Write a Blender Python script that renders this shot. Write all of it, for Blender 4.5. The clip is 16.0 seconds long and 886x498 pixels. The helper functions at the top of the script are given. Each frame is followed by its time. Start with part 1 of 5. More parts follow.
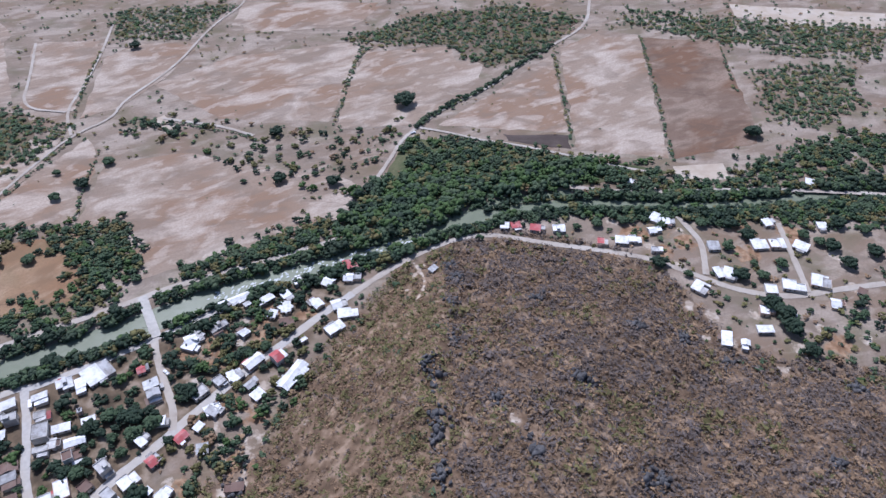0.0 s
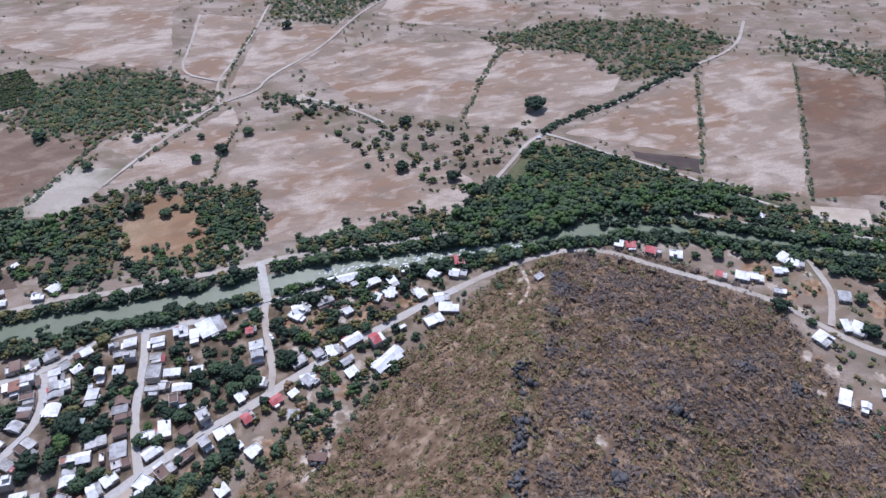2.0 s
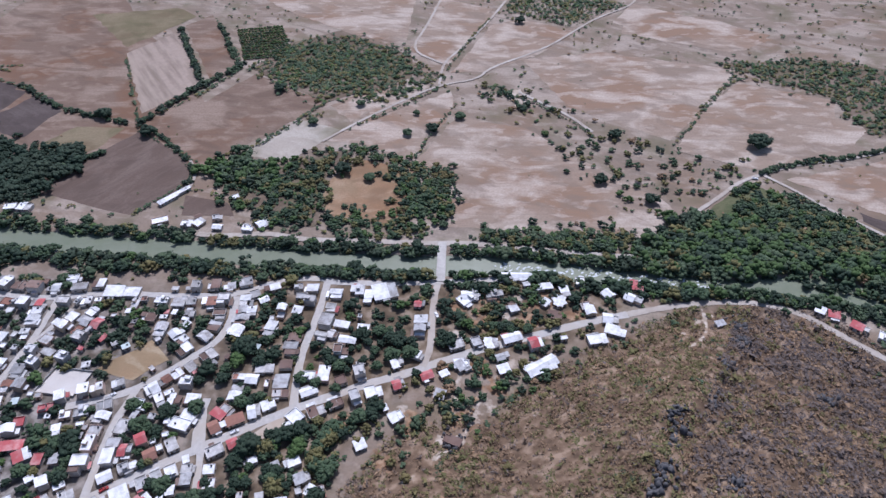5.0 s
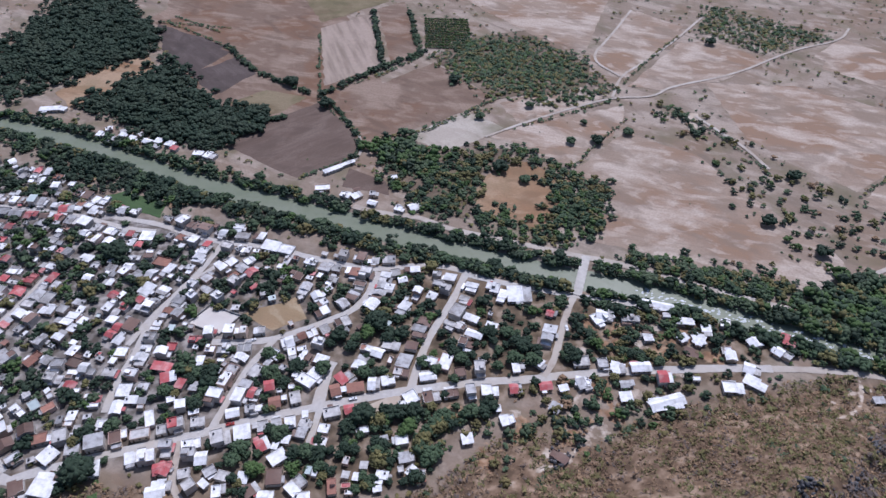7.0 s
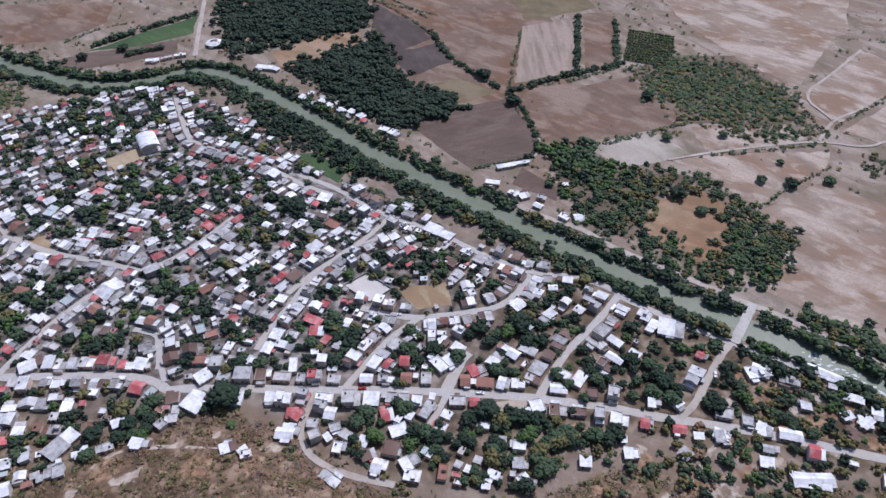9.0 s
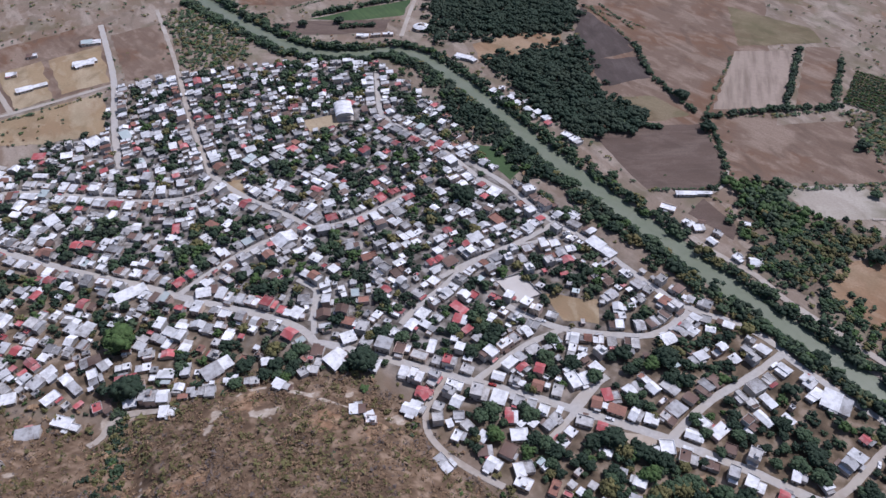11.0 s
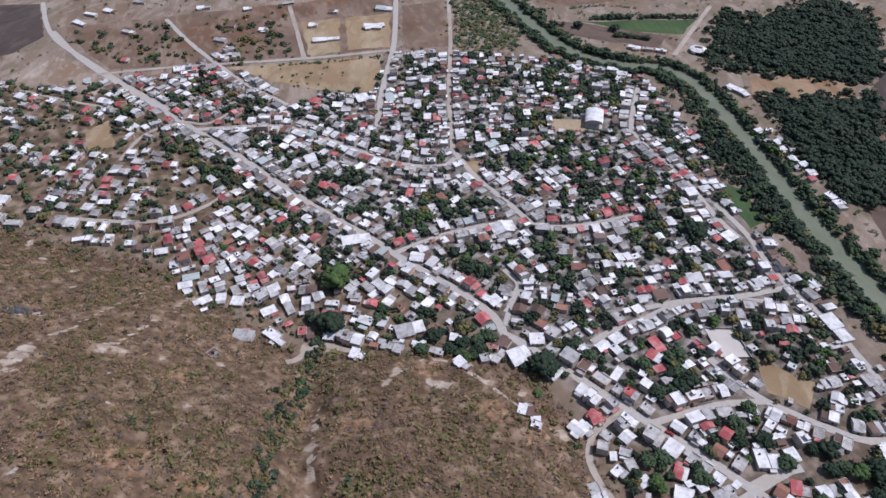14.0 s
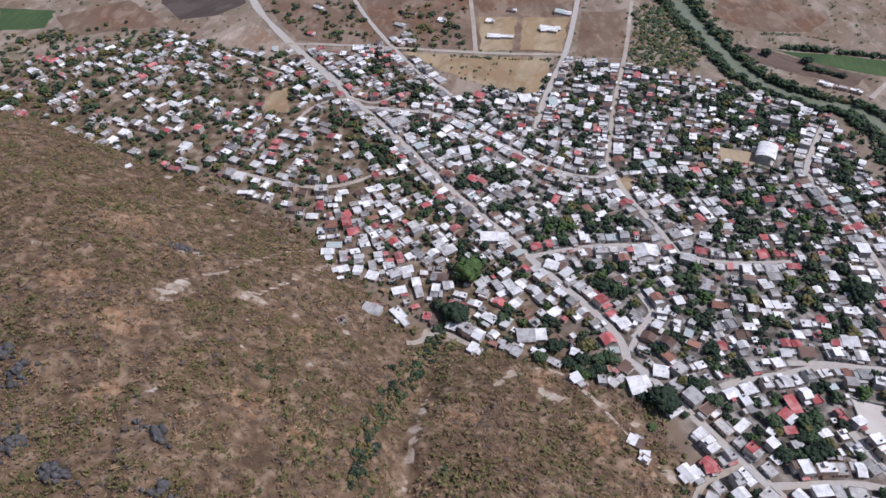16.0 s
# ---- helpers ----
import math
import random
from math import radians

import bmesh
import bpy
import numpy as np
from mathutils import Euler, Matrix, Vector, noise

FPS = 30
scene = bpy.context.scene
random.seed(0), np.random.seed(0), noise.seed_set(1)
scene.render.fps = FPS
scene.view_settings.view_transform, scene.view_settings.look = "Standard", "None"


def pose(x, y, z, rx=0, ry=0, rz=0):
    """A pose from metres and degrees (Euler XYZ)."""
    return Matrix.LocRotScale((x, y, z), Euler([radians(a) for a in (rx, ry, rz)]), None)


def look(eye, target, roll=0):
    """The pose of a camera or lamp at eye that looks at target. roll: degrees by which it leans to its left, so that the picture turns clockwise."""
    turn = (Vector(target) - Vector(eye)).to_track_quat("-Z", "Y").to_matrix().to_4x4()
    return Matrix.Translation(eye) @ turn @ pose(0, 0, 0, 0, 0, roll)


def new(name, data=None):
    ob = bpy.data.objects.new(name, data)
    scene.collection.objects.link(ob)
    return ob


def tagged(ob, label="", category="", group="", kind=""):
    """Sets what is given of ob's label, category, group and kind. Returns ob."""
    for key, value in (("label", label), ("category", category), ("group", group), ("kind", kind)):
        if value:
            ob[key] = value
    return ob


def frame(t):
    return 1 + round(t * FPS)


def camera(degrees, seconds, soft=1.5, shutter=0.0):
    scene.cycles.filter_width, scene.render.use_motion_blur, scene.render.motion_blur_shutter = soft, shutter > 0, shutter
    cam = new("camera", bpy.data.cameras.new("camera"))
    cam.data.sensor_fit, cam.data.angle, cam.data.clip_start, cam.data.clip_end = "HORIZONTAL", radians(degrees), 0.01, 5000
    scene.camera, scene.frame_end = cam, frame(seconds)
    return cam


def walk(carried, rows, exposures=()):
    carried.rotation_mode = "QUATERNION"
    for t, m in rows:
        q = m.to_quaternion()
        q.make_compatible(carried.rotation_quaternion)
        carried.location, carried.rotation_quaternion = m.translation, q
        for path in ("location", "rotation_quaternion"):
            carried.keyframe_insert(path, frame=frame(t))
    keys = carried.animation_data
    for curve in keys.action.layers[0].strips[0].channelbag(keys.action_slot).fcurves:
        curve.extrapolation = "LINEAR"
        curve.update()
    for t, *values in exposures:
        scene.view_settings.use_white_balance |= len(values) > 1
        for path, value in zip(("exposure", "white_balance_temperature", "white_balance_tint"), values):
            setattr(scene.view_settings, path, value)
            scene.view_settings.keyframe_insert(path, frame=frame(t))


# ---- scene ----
cam = camera(64.64, 16.0, soft=1.5)
EYE = (0.0, 0.0, 350.0)
PATH = [
    (0, (191.82, 110.89, 147.74), 0.03),
    (0.5, (185.94, 120.63, 147.83), 0.06),
    (1, (179.51, 130.22, 147.96), 0.06),
    (1.5, (172.36, 139.70, 148.06), 0.05),
    (2, (164.74, 148.69, 148.13), 0.08),
    (2.5, (156.45, 157.46, 148.19), 0.07),
    (3, (147.54, 165.89, 148.23), 0.07),
    (5.5, (92.17, 202.26, 148.51), -0.08),
    (6, (78.20, 208.18, 148.64), -0.12),
    (6.5, (63.59, 213.23, 148.78), -0.11),
    (7, (48.56, 217.22, 148.86), -0.11),
    (7.5, (32.92, 220.23, 148.97), -0.09),
    (8, (16.55, 222.10, 149.01), -0.15),
    (8.5, (-0.54, 222.75, 149.05), -0.10),
    (9, (-17.70, 222.15, 149.16), -0.13),
    (9.5, (-34.66, 220.15, 149.17), -0.11),
    (12, (-112.33, 192.99, 149.66), -0.12),
    (12.5, (-125.71, 184.68, 149.77), -0.08),
    (13, (-137.26, 176.35, 149.84), -0.04),
    (13.5, (-147.63, 167.82, 149.89), 0.04),
    (14, (-157.88, 158.25, 149.92), 0.08),
    (14.5, (-167.65, 147.89, 149.94), 0.18),
    (15, (-176.79, 136.84, 149.95), 0.21),
    (15.5, (-185.52, 124.69, 149.92), 0.23),
    (16, (-193.22, 112.38, 149.91), 0.31),
]
walk(cam, [(t, look(EYE, target, roll)) for t, target, roll in PATH], [(0, 0.05, 5400, 18), (5.5, -0.08, 5500, 20), (9, -0.2, 5600, 20), (13, -0.32, 5800, 19), (16, -0.25, 5950, 18)])

# ---- light ----
SUN_AZIMUTH, SUN_HEIGHT = radians(35), radians(57)  # azimuth clockwise from +y
world = bpy.data.worlds.new("sky")
scene.world = world
world.use_nodes = True
sky = world.node_tree.nodes.new("ShaderNodeTexSky")
sky.sky_type, sky.sun_disc = "NISHITA", False
sky.sun_elevation, sky.sun_rotation = SUN_HEIGHT, SUN_AZIMUTH
sky.dust_density = 2.0
world.node_tree.links.new(sky.outputs[0], world.node_tree.nodes["Background"].inputs[0])
world.node_tree.nodes["Background"].inputs[1].default_value = 0.1
sun = new("sun", bpy.data.lights.new("sun", "SUN"))
sun.data.energy, sun.data.angle, sun.data.color = 3.75, radians(0.6), (1.0, 0.97, 0.93)
toward = Vector((math.sin(SUN_AZIMUTH) * math.cos(SUN_HEIGHT), math.cos(SUN_AZIMUTH) * math.cos(SUN_HEIGHT), math.sin(SUN_HEIGHT)))
sun.matrix_world = look(toward * 900, (0, 0, 0))


# ---- materials ----
def material(name, a, b, scale, c=None, patch=0.0, rough=0.9, bump=0.0, vary="", spread=0.3, metal=0.0, stripes=None):
    """Two colours mixed by a fine noise, a third laid over in broad patches, and a lighter or darker tone for each piece."""
    m = bpy.data.materials.new(name)
    m.use_nodes = True
    nt = m.node_tree
    n, l = nt.nodes, nt.links
    bsdf = n["Principled BSDF"]
    bsdf.inputs["Roughness"].default_value, bsdf.inputs["Metallic"].default_value = rough, metal
    bsdf.inputs["Specular IOR Level"].default_value = 0.25
    where = n.new("ShaderNodeTexCoord")

    def noise_of(s, detail, lo, hi):
        tex = n.new("ShaderNodeTexNoise")
        tex.inputs["Scale"].default_value, tex.inputs["Detail"].default_value = s, detail
        l.new(where.outputs["Object"], tex.inputs["Vector"])
        ramp = n.new("ShaderNodeMapRange")
        ramp.inputs[1].default_value, ramp.inputs[2].default_value = lo, hi
        l.new(tex.outputs[0], ramp.inputs[0])
        return ramp.outputs[0]

    def mix(f, x, y, kind="MIX"):
        k = n.new("ShaderNodeMix")
        k.data_type, k.blend_type = "RGBA", kind
        for socket, v in ((k.inputs[0], f), (k.inputs[6], x), (k.inputs[7], y)):
            if isinstance(v, (int, float)):
                socket.default_value = v
            elif isinstance(v, tuple):
                socket.default_value = (*v, 1)
            else:
                l.new(v, socket)
        return k.outputs[2]

    fine = noise_of(scale, 5, 0.32, 0.68)
    col = mix(fine, a, b)
    if c:
        col = mix(noise_of(patch, 4, 0.42, 0.66), col, c)
        col = mix(noise_of(patch * 5.3, 3, 0.5, 0.8), col, a)
    if stripes:
        turn = n.new("ShaderNodeMapping")
        turn.vector_type = "TEXTURE"
        turn.inputs["Rotation"].default_value[2] = radians(-stripes[0])
        turn.inputs["Scale"].default_value = (9 / stripes[1], 1 / stripes[1], 1)
        l.new(where.outputs["Object"], turn.inputs["Vector"])
        streak = n.new("ShaderNodeTexNoise")
        streak.inputs["Scale"].default_value, streak.inputs["Detail"].default_value = 1.0, 4
        l.new(turn.outputs[0], streak.inputs["Vector"])
        weak = n.new("ShaderNodeMapRange")
        weak.inputs[1].default_value, weak.inputs[2].default_value, weak.inputs[4].default_value = 0.42, 0.66, stripes[2]
        l.new(streak.outputs[0], weak.inputs[0])
        col = mix(weak.outputs[0], col, stripes[3])
    if vary:
        node, socket = ("ShaderNodeNewGeometry", "Random Per Island") if vary == "island" else ("ShaderNodeObjectInfo", "Random")
        span = n.new("ShaderNodeMapRange")
        span.inputs[3].default_value, span.inputs[4].default_value = 1 - spread, 1 + spread
        l.new(n.new(node).outputs[socket], span.inputs[0])
        hsv = n.new("ShaderNodeHueSaturation")
        l.new(span.outputs[0], hsv.inputs["Value"])
        l.new(col, hsv.inputs["Color"])
        col = hsv.outputs[0]
    l.new(col, bsdf.inputs["Base Color"])
    if bump:
        bm_ = n.new("ShaderNodeBump")
        bm_.inputs["Strength"].default_value, bm_.inputs["Distance"].default_value = 0.6, bump
        l.new(fine, bm_.inputs["Height"])
        l.new(bm_.outputs[0], bsdf.inputs["Normal"])
    return m


def field_material(name, base, pale, rust, grain=0.0, furrow=(30, 0.5, 0.25), weedy=0.0):
    """Fallow land: broad blotches of bleached straw and bare rusty soil, clods, and faint furrows."""
    m = bpy.data.materials.new(name)
    m.use_nodes = True
    n, l = m.node_tree.nodes, m.node_tree.links
    bsdf = n["Principled BSDF"]
    bsdf.inputs["Roughness"].default_value, bsdf.inputs["Specular IOR Level"].default_value = 0.95, 0.15
    where = n.new("ShaderNodeTexCoord")

    def noise_of(scale, detail, lo, hi, top=1.0, stretch=None, warp=0.0):
        tex = n.new("ShaderNodeTexNoise")
        tex.inputs["Scale"].default_value, tex.inputs["Detail"].default_value, tex.inputs["Distortion"].default_value = scale, detail, warp
        at = where.outputs["Object"]
        if stretch:
            turn = n.new("ShaderNodeMapping")
            turn.vector_type = "TEXTURE"
            turn.inputs["Rotation"].default_value[2] = radians(-stretch[0])
            turn.inputs["Scale"].default_value = (stretch[1], 1, 1)
            l.new(at, turn.inputs["Vector"])
            at = turn.outputs[0]
        l.new(at, tex.inputs["Vector"])
        ramp = n.new("ShaderNodeMapRange")
        ramp.inputs[1].default_value, ramp.inputs[2].default_value, ramp.inputs[4].default_value = lo, hi, top
        l.new(tex.outputs[0], ramp.inputs[0])
        return ramp.outputs[0]

    def over(col, colour, f):
        k = n.new("ShaderNodeMix")
        k.data_type = "RGBA"
        l.new(f, k.inputs[0]), l.new(col, k.inputs[6])
        k.inputs[7].default_value = (*colour, 1)
        return k.outputs[2]

    plain = n.new("ShaderNodeRGB")
    plain.outputs[0].default_value = (*base, 1)
    dark = tuple(0.68 * q for q in base)
    col = over(plain.outputs[0], rust, noise_of(0.012, 9, 0.47, 0.6, 0.85, None, 0.4))
    col = over(col, pale, noise_of(0.034, 10, 0.5, 0.6, 0.7, (furrow[0], 2.2), 0.5))
    col = over(col, pale, noise_of(0.1, 8, 0.53, 0.63, 0.5, (furrow[0], 1.8), 0.4))
    col = over(col, dark, noise_of(0.045, 8, 0.53, 0.63, 0.6, (furrow[0] + 20, 2.0), 0.9))
    if weedy:
        col = over(col, (0.13, 0.12, 0.06), noise_of(0.028, 6, 0.5, 0.68, weedy, None, 0.4))
    col = over(col, dark, noise_of(furrow[1], 3, 0.45, 0.7, furrow[2], (furrow[0], 14)))
    clod = noise_of(0.55, 5, 0.42, 0.72, 0.45)
    col = over(col, dark, clod)
    l.new(col, bsdf.inputs["Base Color"])
    bump = n.new("ShaderNodeBump")
    bump.inputs["Strength"].default_value, bump.inputs["Distance"].default_value = 0.6, 0.15
    l.new(clod, bump.inputs["Height"])
    l.new(bump.outputs[0], bsdf.inputs["Normal"])
    return m


def ground_material():
    """Dry valley soil; scrub litter on the hill; trodden grey dust in the village, darkened for the shade between
    houses.
    """
    m = field_material("dry_ground", (0.265, 0.205, 0.155), (0.42, 0.35, 0.285), (0.225, 0.155, 0.105), furrow=(40, 0.3, 0.2), weedy=0.55)
    n, l = m.node_tree.nodes, m.node_tree.links
    bsdf = n["Principled BSDF"]
    col = bsdf.inputs["Base Color"].links[0].from_socket
    where = n.new("ShaderNodeTexCoord")
    zone = n.new("ShaderNodeVertexColor")
    zone.layer_name = "zone"
    split = n.new("ShaderNodeSeparateColor")
    l.new(zone.outputs[0], split.inputs[0])

    def layer(col, lo, hi, scale, colours, factor):
        tex = n.new("ShaderNodeTexNoise")
        tex.inputs["Scale"].default_value, tex.inputs["Detail"].default_value = scale, 7
        l.new(where.outputs["Object"], tex.inputs["Vector"])
        ramp = n.new("ShaderNodeValToRGB")
        ramp.color_ramp.elements[0].position, ramp.color_ramp.elements[1].position = lo, hi
        ramp.color_ramp.elements[0].color, ramp.color_ramp.elements[1].color = (*colours[0], 1), (*colours[2], 1)
        ramp.color_ramp.elements.new((lo + hi) / 2).color = (*colours[1], 1)
        l.new(tex.outputs[0], ramp.inputs[0])
        k = n.new("ShaderNodeMix")
        k.data_type = "RGBA"
        l.new(factor, k.inputs[0]), l.new(col, k.inputs[6]), l.new(ramp.outputs[0], k.inputs[7])
        return k.outputs[2]

    col = layer(col, 0.36, 0.66, 0.13, ((0.1, 0.066, 0.042), (0.17, 0.113, 0.072), (0.3, 0.215, 0.148)), split.outputs[0])
    col = layer(col, 0.36, 0.64, 0.09, ((0.085, 0.063, 0.042), (0.155, 0.112, 0.073), (0.29, 0.225, 0.165)), split.outputs[1])
    # village core: grey-brown earth, its colour lowered to include shadow between the houses
    col = layer(col, 0.36, 0.64, 0.13, ((0.095, 0.08, 0.066), (0.19, 0.168, 0.148), (0.36, 0.33, 0.3)), split.outputs[2])
    # worn and eroded ground: ragged pale earth where the feet and the rain have stripped it
    worn = n.new("ShaderNodeVertexColor")
    worn.layer_name = "worn"
    parts = n.new("ShaderNodeSeparateColor")
    l.new(worn.outputs[0], parts.inputs[0])
    ragged = n.new("ShaderNodeTexNoise")
    ragged.inputs["Scale"].default_value, ragged.inputs["Detail"].default_value, ragged.inputs["Roughness"].default_value = 0.14, 8, 0.62
    l.new(where.outputs["Object"], ragged.inputs["Vector"])
    for socket, colours in ((parts.outputs[1], ((0.2, 0.115, 0.066), (0.29, 0.178, 0.106), (0.38, 0.26, 0.165))), (parts.outputs[0], ((0.33, 0.265, 0.205), (0.43, 0.355, 0.28), (0.52, 0.45, 0.375)))):
        total = n.new("ShaderNodeMath")
        total.operation = "MULTIPLY_ADD"
        total.inputs[1].default_value = 0.55
        l.new(socket, total.inputs[0]), l.new(ragged.outputs[0], total.inputs[2])
        edge = n.new("ShaderNodeMapRange")
        edge.inputs[1].default_value, edge.inputs[2].default_value = 0.86, 0.96
        l.new(total.outputs[0], edge.inputs[0])
        col = layer(col, 0.36, 0.64, 0.2, colours, edge.outputs[0])
    l.new(col, bsdf.inputs["Base Color"])
    return m


M_GROUND = ground_material()
CONCRETE = material("street_concrete", (0.5, 0.47, 0.43), (0.41, 0.38, 0.35), 0.5, (0.45, 0.4, 0.34), 0.05, 0.9, 0.02)
DIRT = material("dirt_road", (0.42, 0.36, 0.3), (0.34, 0.285, 0.23), 0.3, (0.48, 0.43, 0.37), 0.04, 0.95, 0.06)
PLOUGHED = field_material("ploughed_soil", (0.15, 0.108, 0.085), (0.19, 0.142, 0.113), (0.135, 0.094, 0.072), furrow=(-25, 0.35, 0.3))
RED_EARTH = field_material("red_brown_field", (0.2, 0.138, 0.1), (0.33, 0.25, 0.19), (0.19, 0.105, 0.062), furrow=(28, 0.3, 0.3))
PALE = field_material("pale_field", (0.41, 0.355, 0.29), (0.48, 0.425, 0.355), (0.33, 0.275, 0.21), furrow=(50, 0.3, 0.15), weedy=0.7)
STUBBLE = field_material("stubble_field", (0.315, 0.238, 0.178), (0.54, 0.455, 0.375), (0.26, 0.16, 0.1), furrow=(30, 0.3, 0.3))
ORANGE = field_material("orange_dry_grass", (0.31, 0.2, 0.118), (0.4, 0.29, 0.19), (0.25, 0.14, 0.075), furrow=(10, 0.3, 0.15), weedy=0.35)
STRIPED = material("striped_field", (0.37, 0.29, 0.23), (0.31, 0.24, 0.19), 0.2, (0.34, 0.27, 0.21), 0.02, 0.95, 0.1, stripes=(85, 0.14, 0.8, (0.19, 0.145, 0.11)))
DARK_EARTH = field_material("dark_ploughed_soil", (0.098, 0.076, 0.067), (0.14, 0.112, 0.098), (0.085, 0.064, 0.055), furrow=(60, 0.35, 0.3))
OLIVE = field_material("weedy_lot", (0.19, 0.155, 0.09), (0.26, 0.205, 0.13), (0.16, 0.115, 0.07), furrow=(20, 0.3, 0.2), weedy=0.8)
GREEN = material("green_crop", (0.06, 0.105, 0.04), (0.05, 0.085, 0.035), 0.4, (0.085, 0.13, 0.05), 0.02, 0.9, 0.1, stripes=(40, 0.3, 0.5, (0.045, 0.07, 0.03)))
MEADOW = field_material("green_river_meadow", (0.085, 0.105, 0.048), (0.16, 0.15, 0.08), (0.12, 0.105, 0.06), furrow=(0, 0.3, 0.15))
LITTER = field_material("scrub_litter", (0.17, 0.128, 0.092), (0.26, 0.2, 0.15), (0.14, 0.1, 0.065), furrow=(0, 0.3, 0.2), weedy=0.75)
OCHRE = field_material("dry_yellow_grass", (0.37, 0.27, 0.16), (0.46, 0.37, 0.25), (0.3, 0.2, 0.115), furrow=(40, 0.3, 0.15), weedy=0.25)
SAND = material("bare_sand", (0.47, 0.385, 0.3), (0.4, 0.32, 0.24), 0.15, (0.52, 0.45, 0.37), 0.05, 0.95, 0.06)

LEAF = material("tree_leaves", (0.044, 0.073, 0.038), (0.071, 0.105, 0.052), 0.7, (0.083, 0.11, 0.059), 0.03, 0.8, 0.2, "island", 0.16)
LEAF_DARK = material("dark_mango_leaves", (0.022, 0.039, 0.024), (0.037, 0.059, 0.034), 0.7, (0.044, 0.061, 0.037), 0.03, 0.8, 0.2, "island", 0.16)
LEAF_PALE = material("olive_leaves", (0.12, 0.115, 0.045), (0.165, 0.15, 0.06), 0.7, (0.15, 0.122, 0.05), 0.03, 0.85, 0.2, "island", 0.28)
LEAF_BRIGHT = material("bright_leaves", (0.061, 0.104, 0.032), (0.085, 0.132, 0.041), 0.7, (0.061, 0.098, 0.034), 0.03, 0.8, 0.25, "island", 0.16)
TWIG = material("dry_brush", (0.255, 0.165, 0.095), (0.345, 0.235, 0.14), 0.6, (0.18, 0.118, 0.074), 0.03, 0.95, 0.1, "island", 0.2)
TWIG_GREY = material("grey_leafless_brush", (0.13, 0.103, 0.09), (0.185, 0.15, 0.132), 0.6, (0.135, 0.106, 0.088), 0.03, 0.95, 0.1, "island", 0.2)
BARK = material("bark", (0.12, 0.09, 0.065), (0.18, 0.14, 0.1), 2.0, rough=0.95, bump=0.05)
ROCK = material("dark_limestone", (0.075, 0.072, 0.073), (0.15, 0.145, 0.145), 0.7, (0.06, 0.057, 0.058), 0.12, 0.9, 0.3, "island", 0.35)

WHITE_ROOF = material("whitewashed_roof", (0.83, 0.82, 0.81), (0.7, 0.69, 0.68), 0.5, (0.5, 0.49, 0.47), 0.2, 0.7, 0.02, "island", 0.24)
GREY_ROOF = material("weathered_sheet_roof", (0.47, 0.46, 0.45), (0.35, 0.34, 0.335), 0.5, (0.22, 0.2, 0.185), 0.22, 0.65, 0.02, "island", 0.4)
CEMENT = material("bare_cement_roof", (0.56, 0.54, 0.515), (0.44, 0.42, 0.4), 0.5, (0.29, 0.27, 0.25), 0.2, 0.85, 0.02, "island", 0.3)
RED_ROOF = material("red_painted_roof", (0.43, 0.1, 0.1), (0.36, 0.08, 0.08), 0.4, (0.5, 0.26, 0.24), 0.2, 0.75, 0.02, "island", 0.35)
TILE_ROOF = material("clay_tile_roof", (0.36, 0.18, 0.125), (0.27, 0.135, 0.1), 0.5, (0.22, 0.13, 0.1), 0.09, 0.9, 0.05, "island", 0.3, stripes=(0, 2.5, 0.5, (0.2, 0.1, 0.08)))
BROWN_ROOF = material("rusted_sheet_roof", (0.17, 0.105, 0.08), (0.13, 0.085, 0.07), 0.4, (0.22, 0.16, 0.13), 0.08, 0.8, 0.02, "island", 0.3)
TEAL_ROOF = material("pale_green_sheet_roof", (0.46, 0.52, 0.5), (0.38, 0.44, 0.43), 0.4, (0.5, 0.53, 0.5), 0.08, 0.7, 0.02, "island", 0.15)
WALL = material("limewashed_wall", (0.55, 0.52, 0.48), (0.45, 0.42, 0.38), 0.6, (0.36, 0.32, 0.28), 0.15, 0.9, 0.02, "island", 0.3)
WALL_PINK = material("painted_wall", (0.5, 0.36, 0.3), (0.42, 0.31, 0.26), 0.6, (0.5, 0.42, 0.3), 0.1, 0.9, 0.02, "island", 0.35)
CAR_WHITE = material("car_paint_white", (0.72, 0.72, 0.72), (0.66, 0.66, 0.66), 0.8, rough=0.35)
CAR_RED = material("car_paint_red", (0.35, 0.05, 0.045), (0.3, 0.045, 0.04), 0.8, rough=0.35)
RUBBER = material("tyre_rubber", (0.02, 0.02, 0.02), (0.03, 0.03, 0.03), 1.0, rough=0.9)
DARK = material("dark_opening", (0.03, 0.028, 0.026), (0.045, 0.04, 0.036), 1.0, rough=0.5)
DOOR = material("painted_door", (0.1, 0.07, 0.05), (0.14, 0.1, 0.07), 1.0, rough=0.6)
TANK = material("water_tank_plastic", (0.05, 0.05, 0.055), (0.08, 0.08, 0.085), 1.0, rough=0.5)
COURT_SLAB = material("pale_court_slab", (0.58, 0.53, 0.47), (0.52, 0.47, 0.42), 0.3, (0.6, 0.56, 0.51), 0.07, 0.85, 0.01)
PALE_CONCRETE = material("bridge_concrete", (0.52, 0.49, 0.44), (0.45, 0.42, 0.38), 0.4, (0.4, 0.37, 0.33), 0.1, 0.85, 0.02)
WATER = material("river_water", (0.17, 0.19, 0.125), (0.19, 0.21, 0.14), 0.08, (0.21, 0.225, 0.16), 0.03, 0.25, 0.03)
FOAM = material("white_water", (0.62, 0.64, 0.63), (0.5, 0.53, 0.52), 0.6, rough=0.6, bump=0.1)


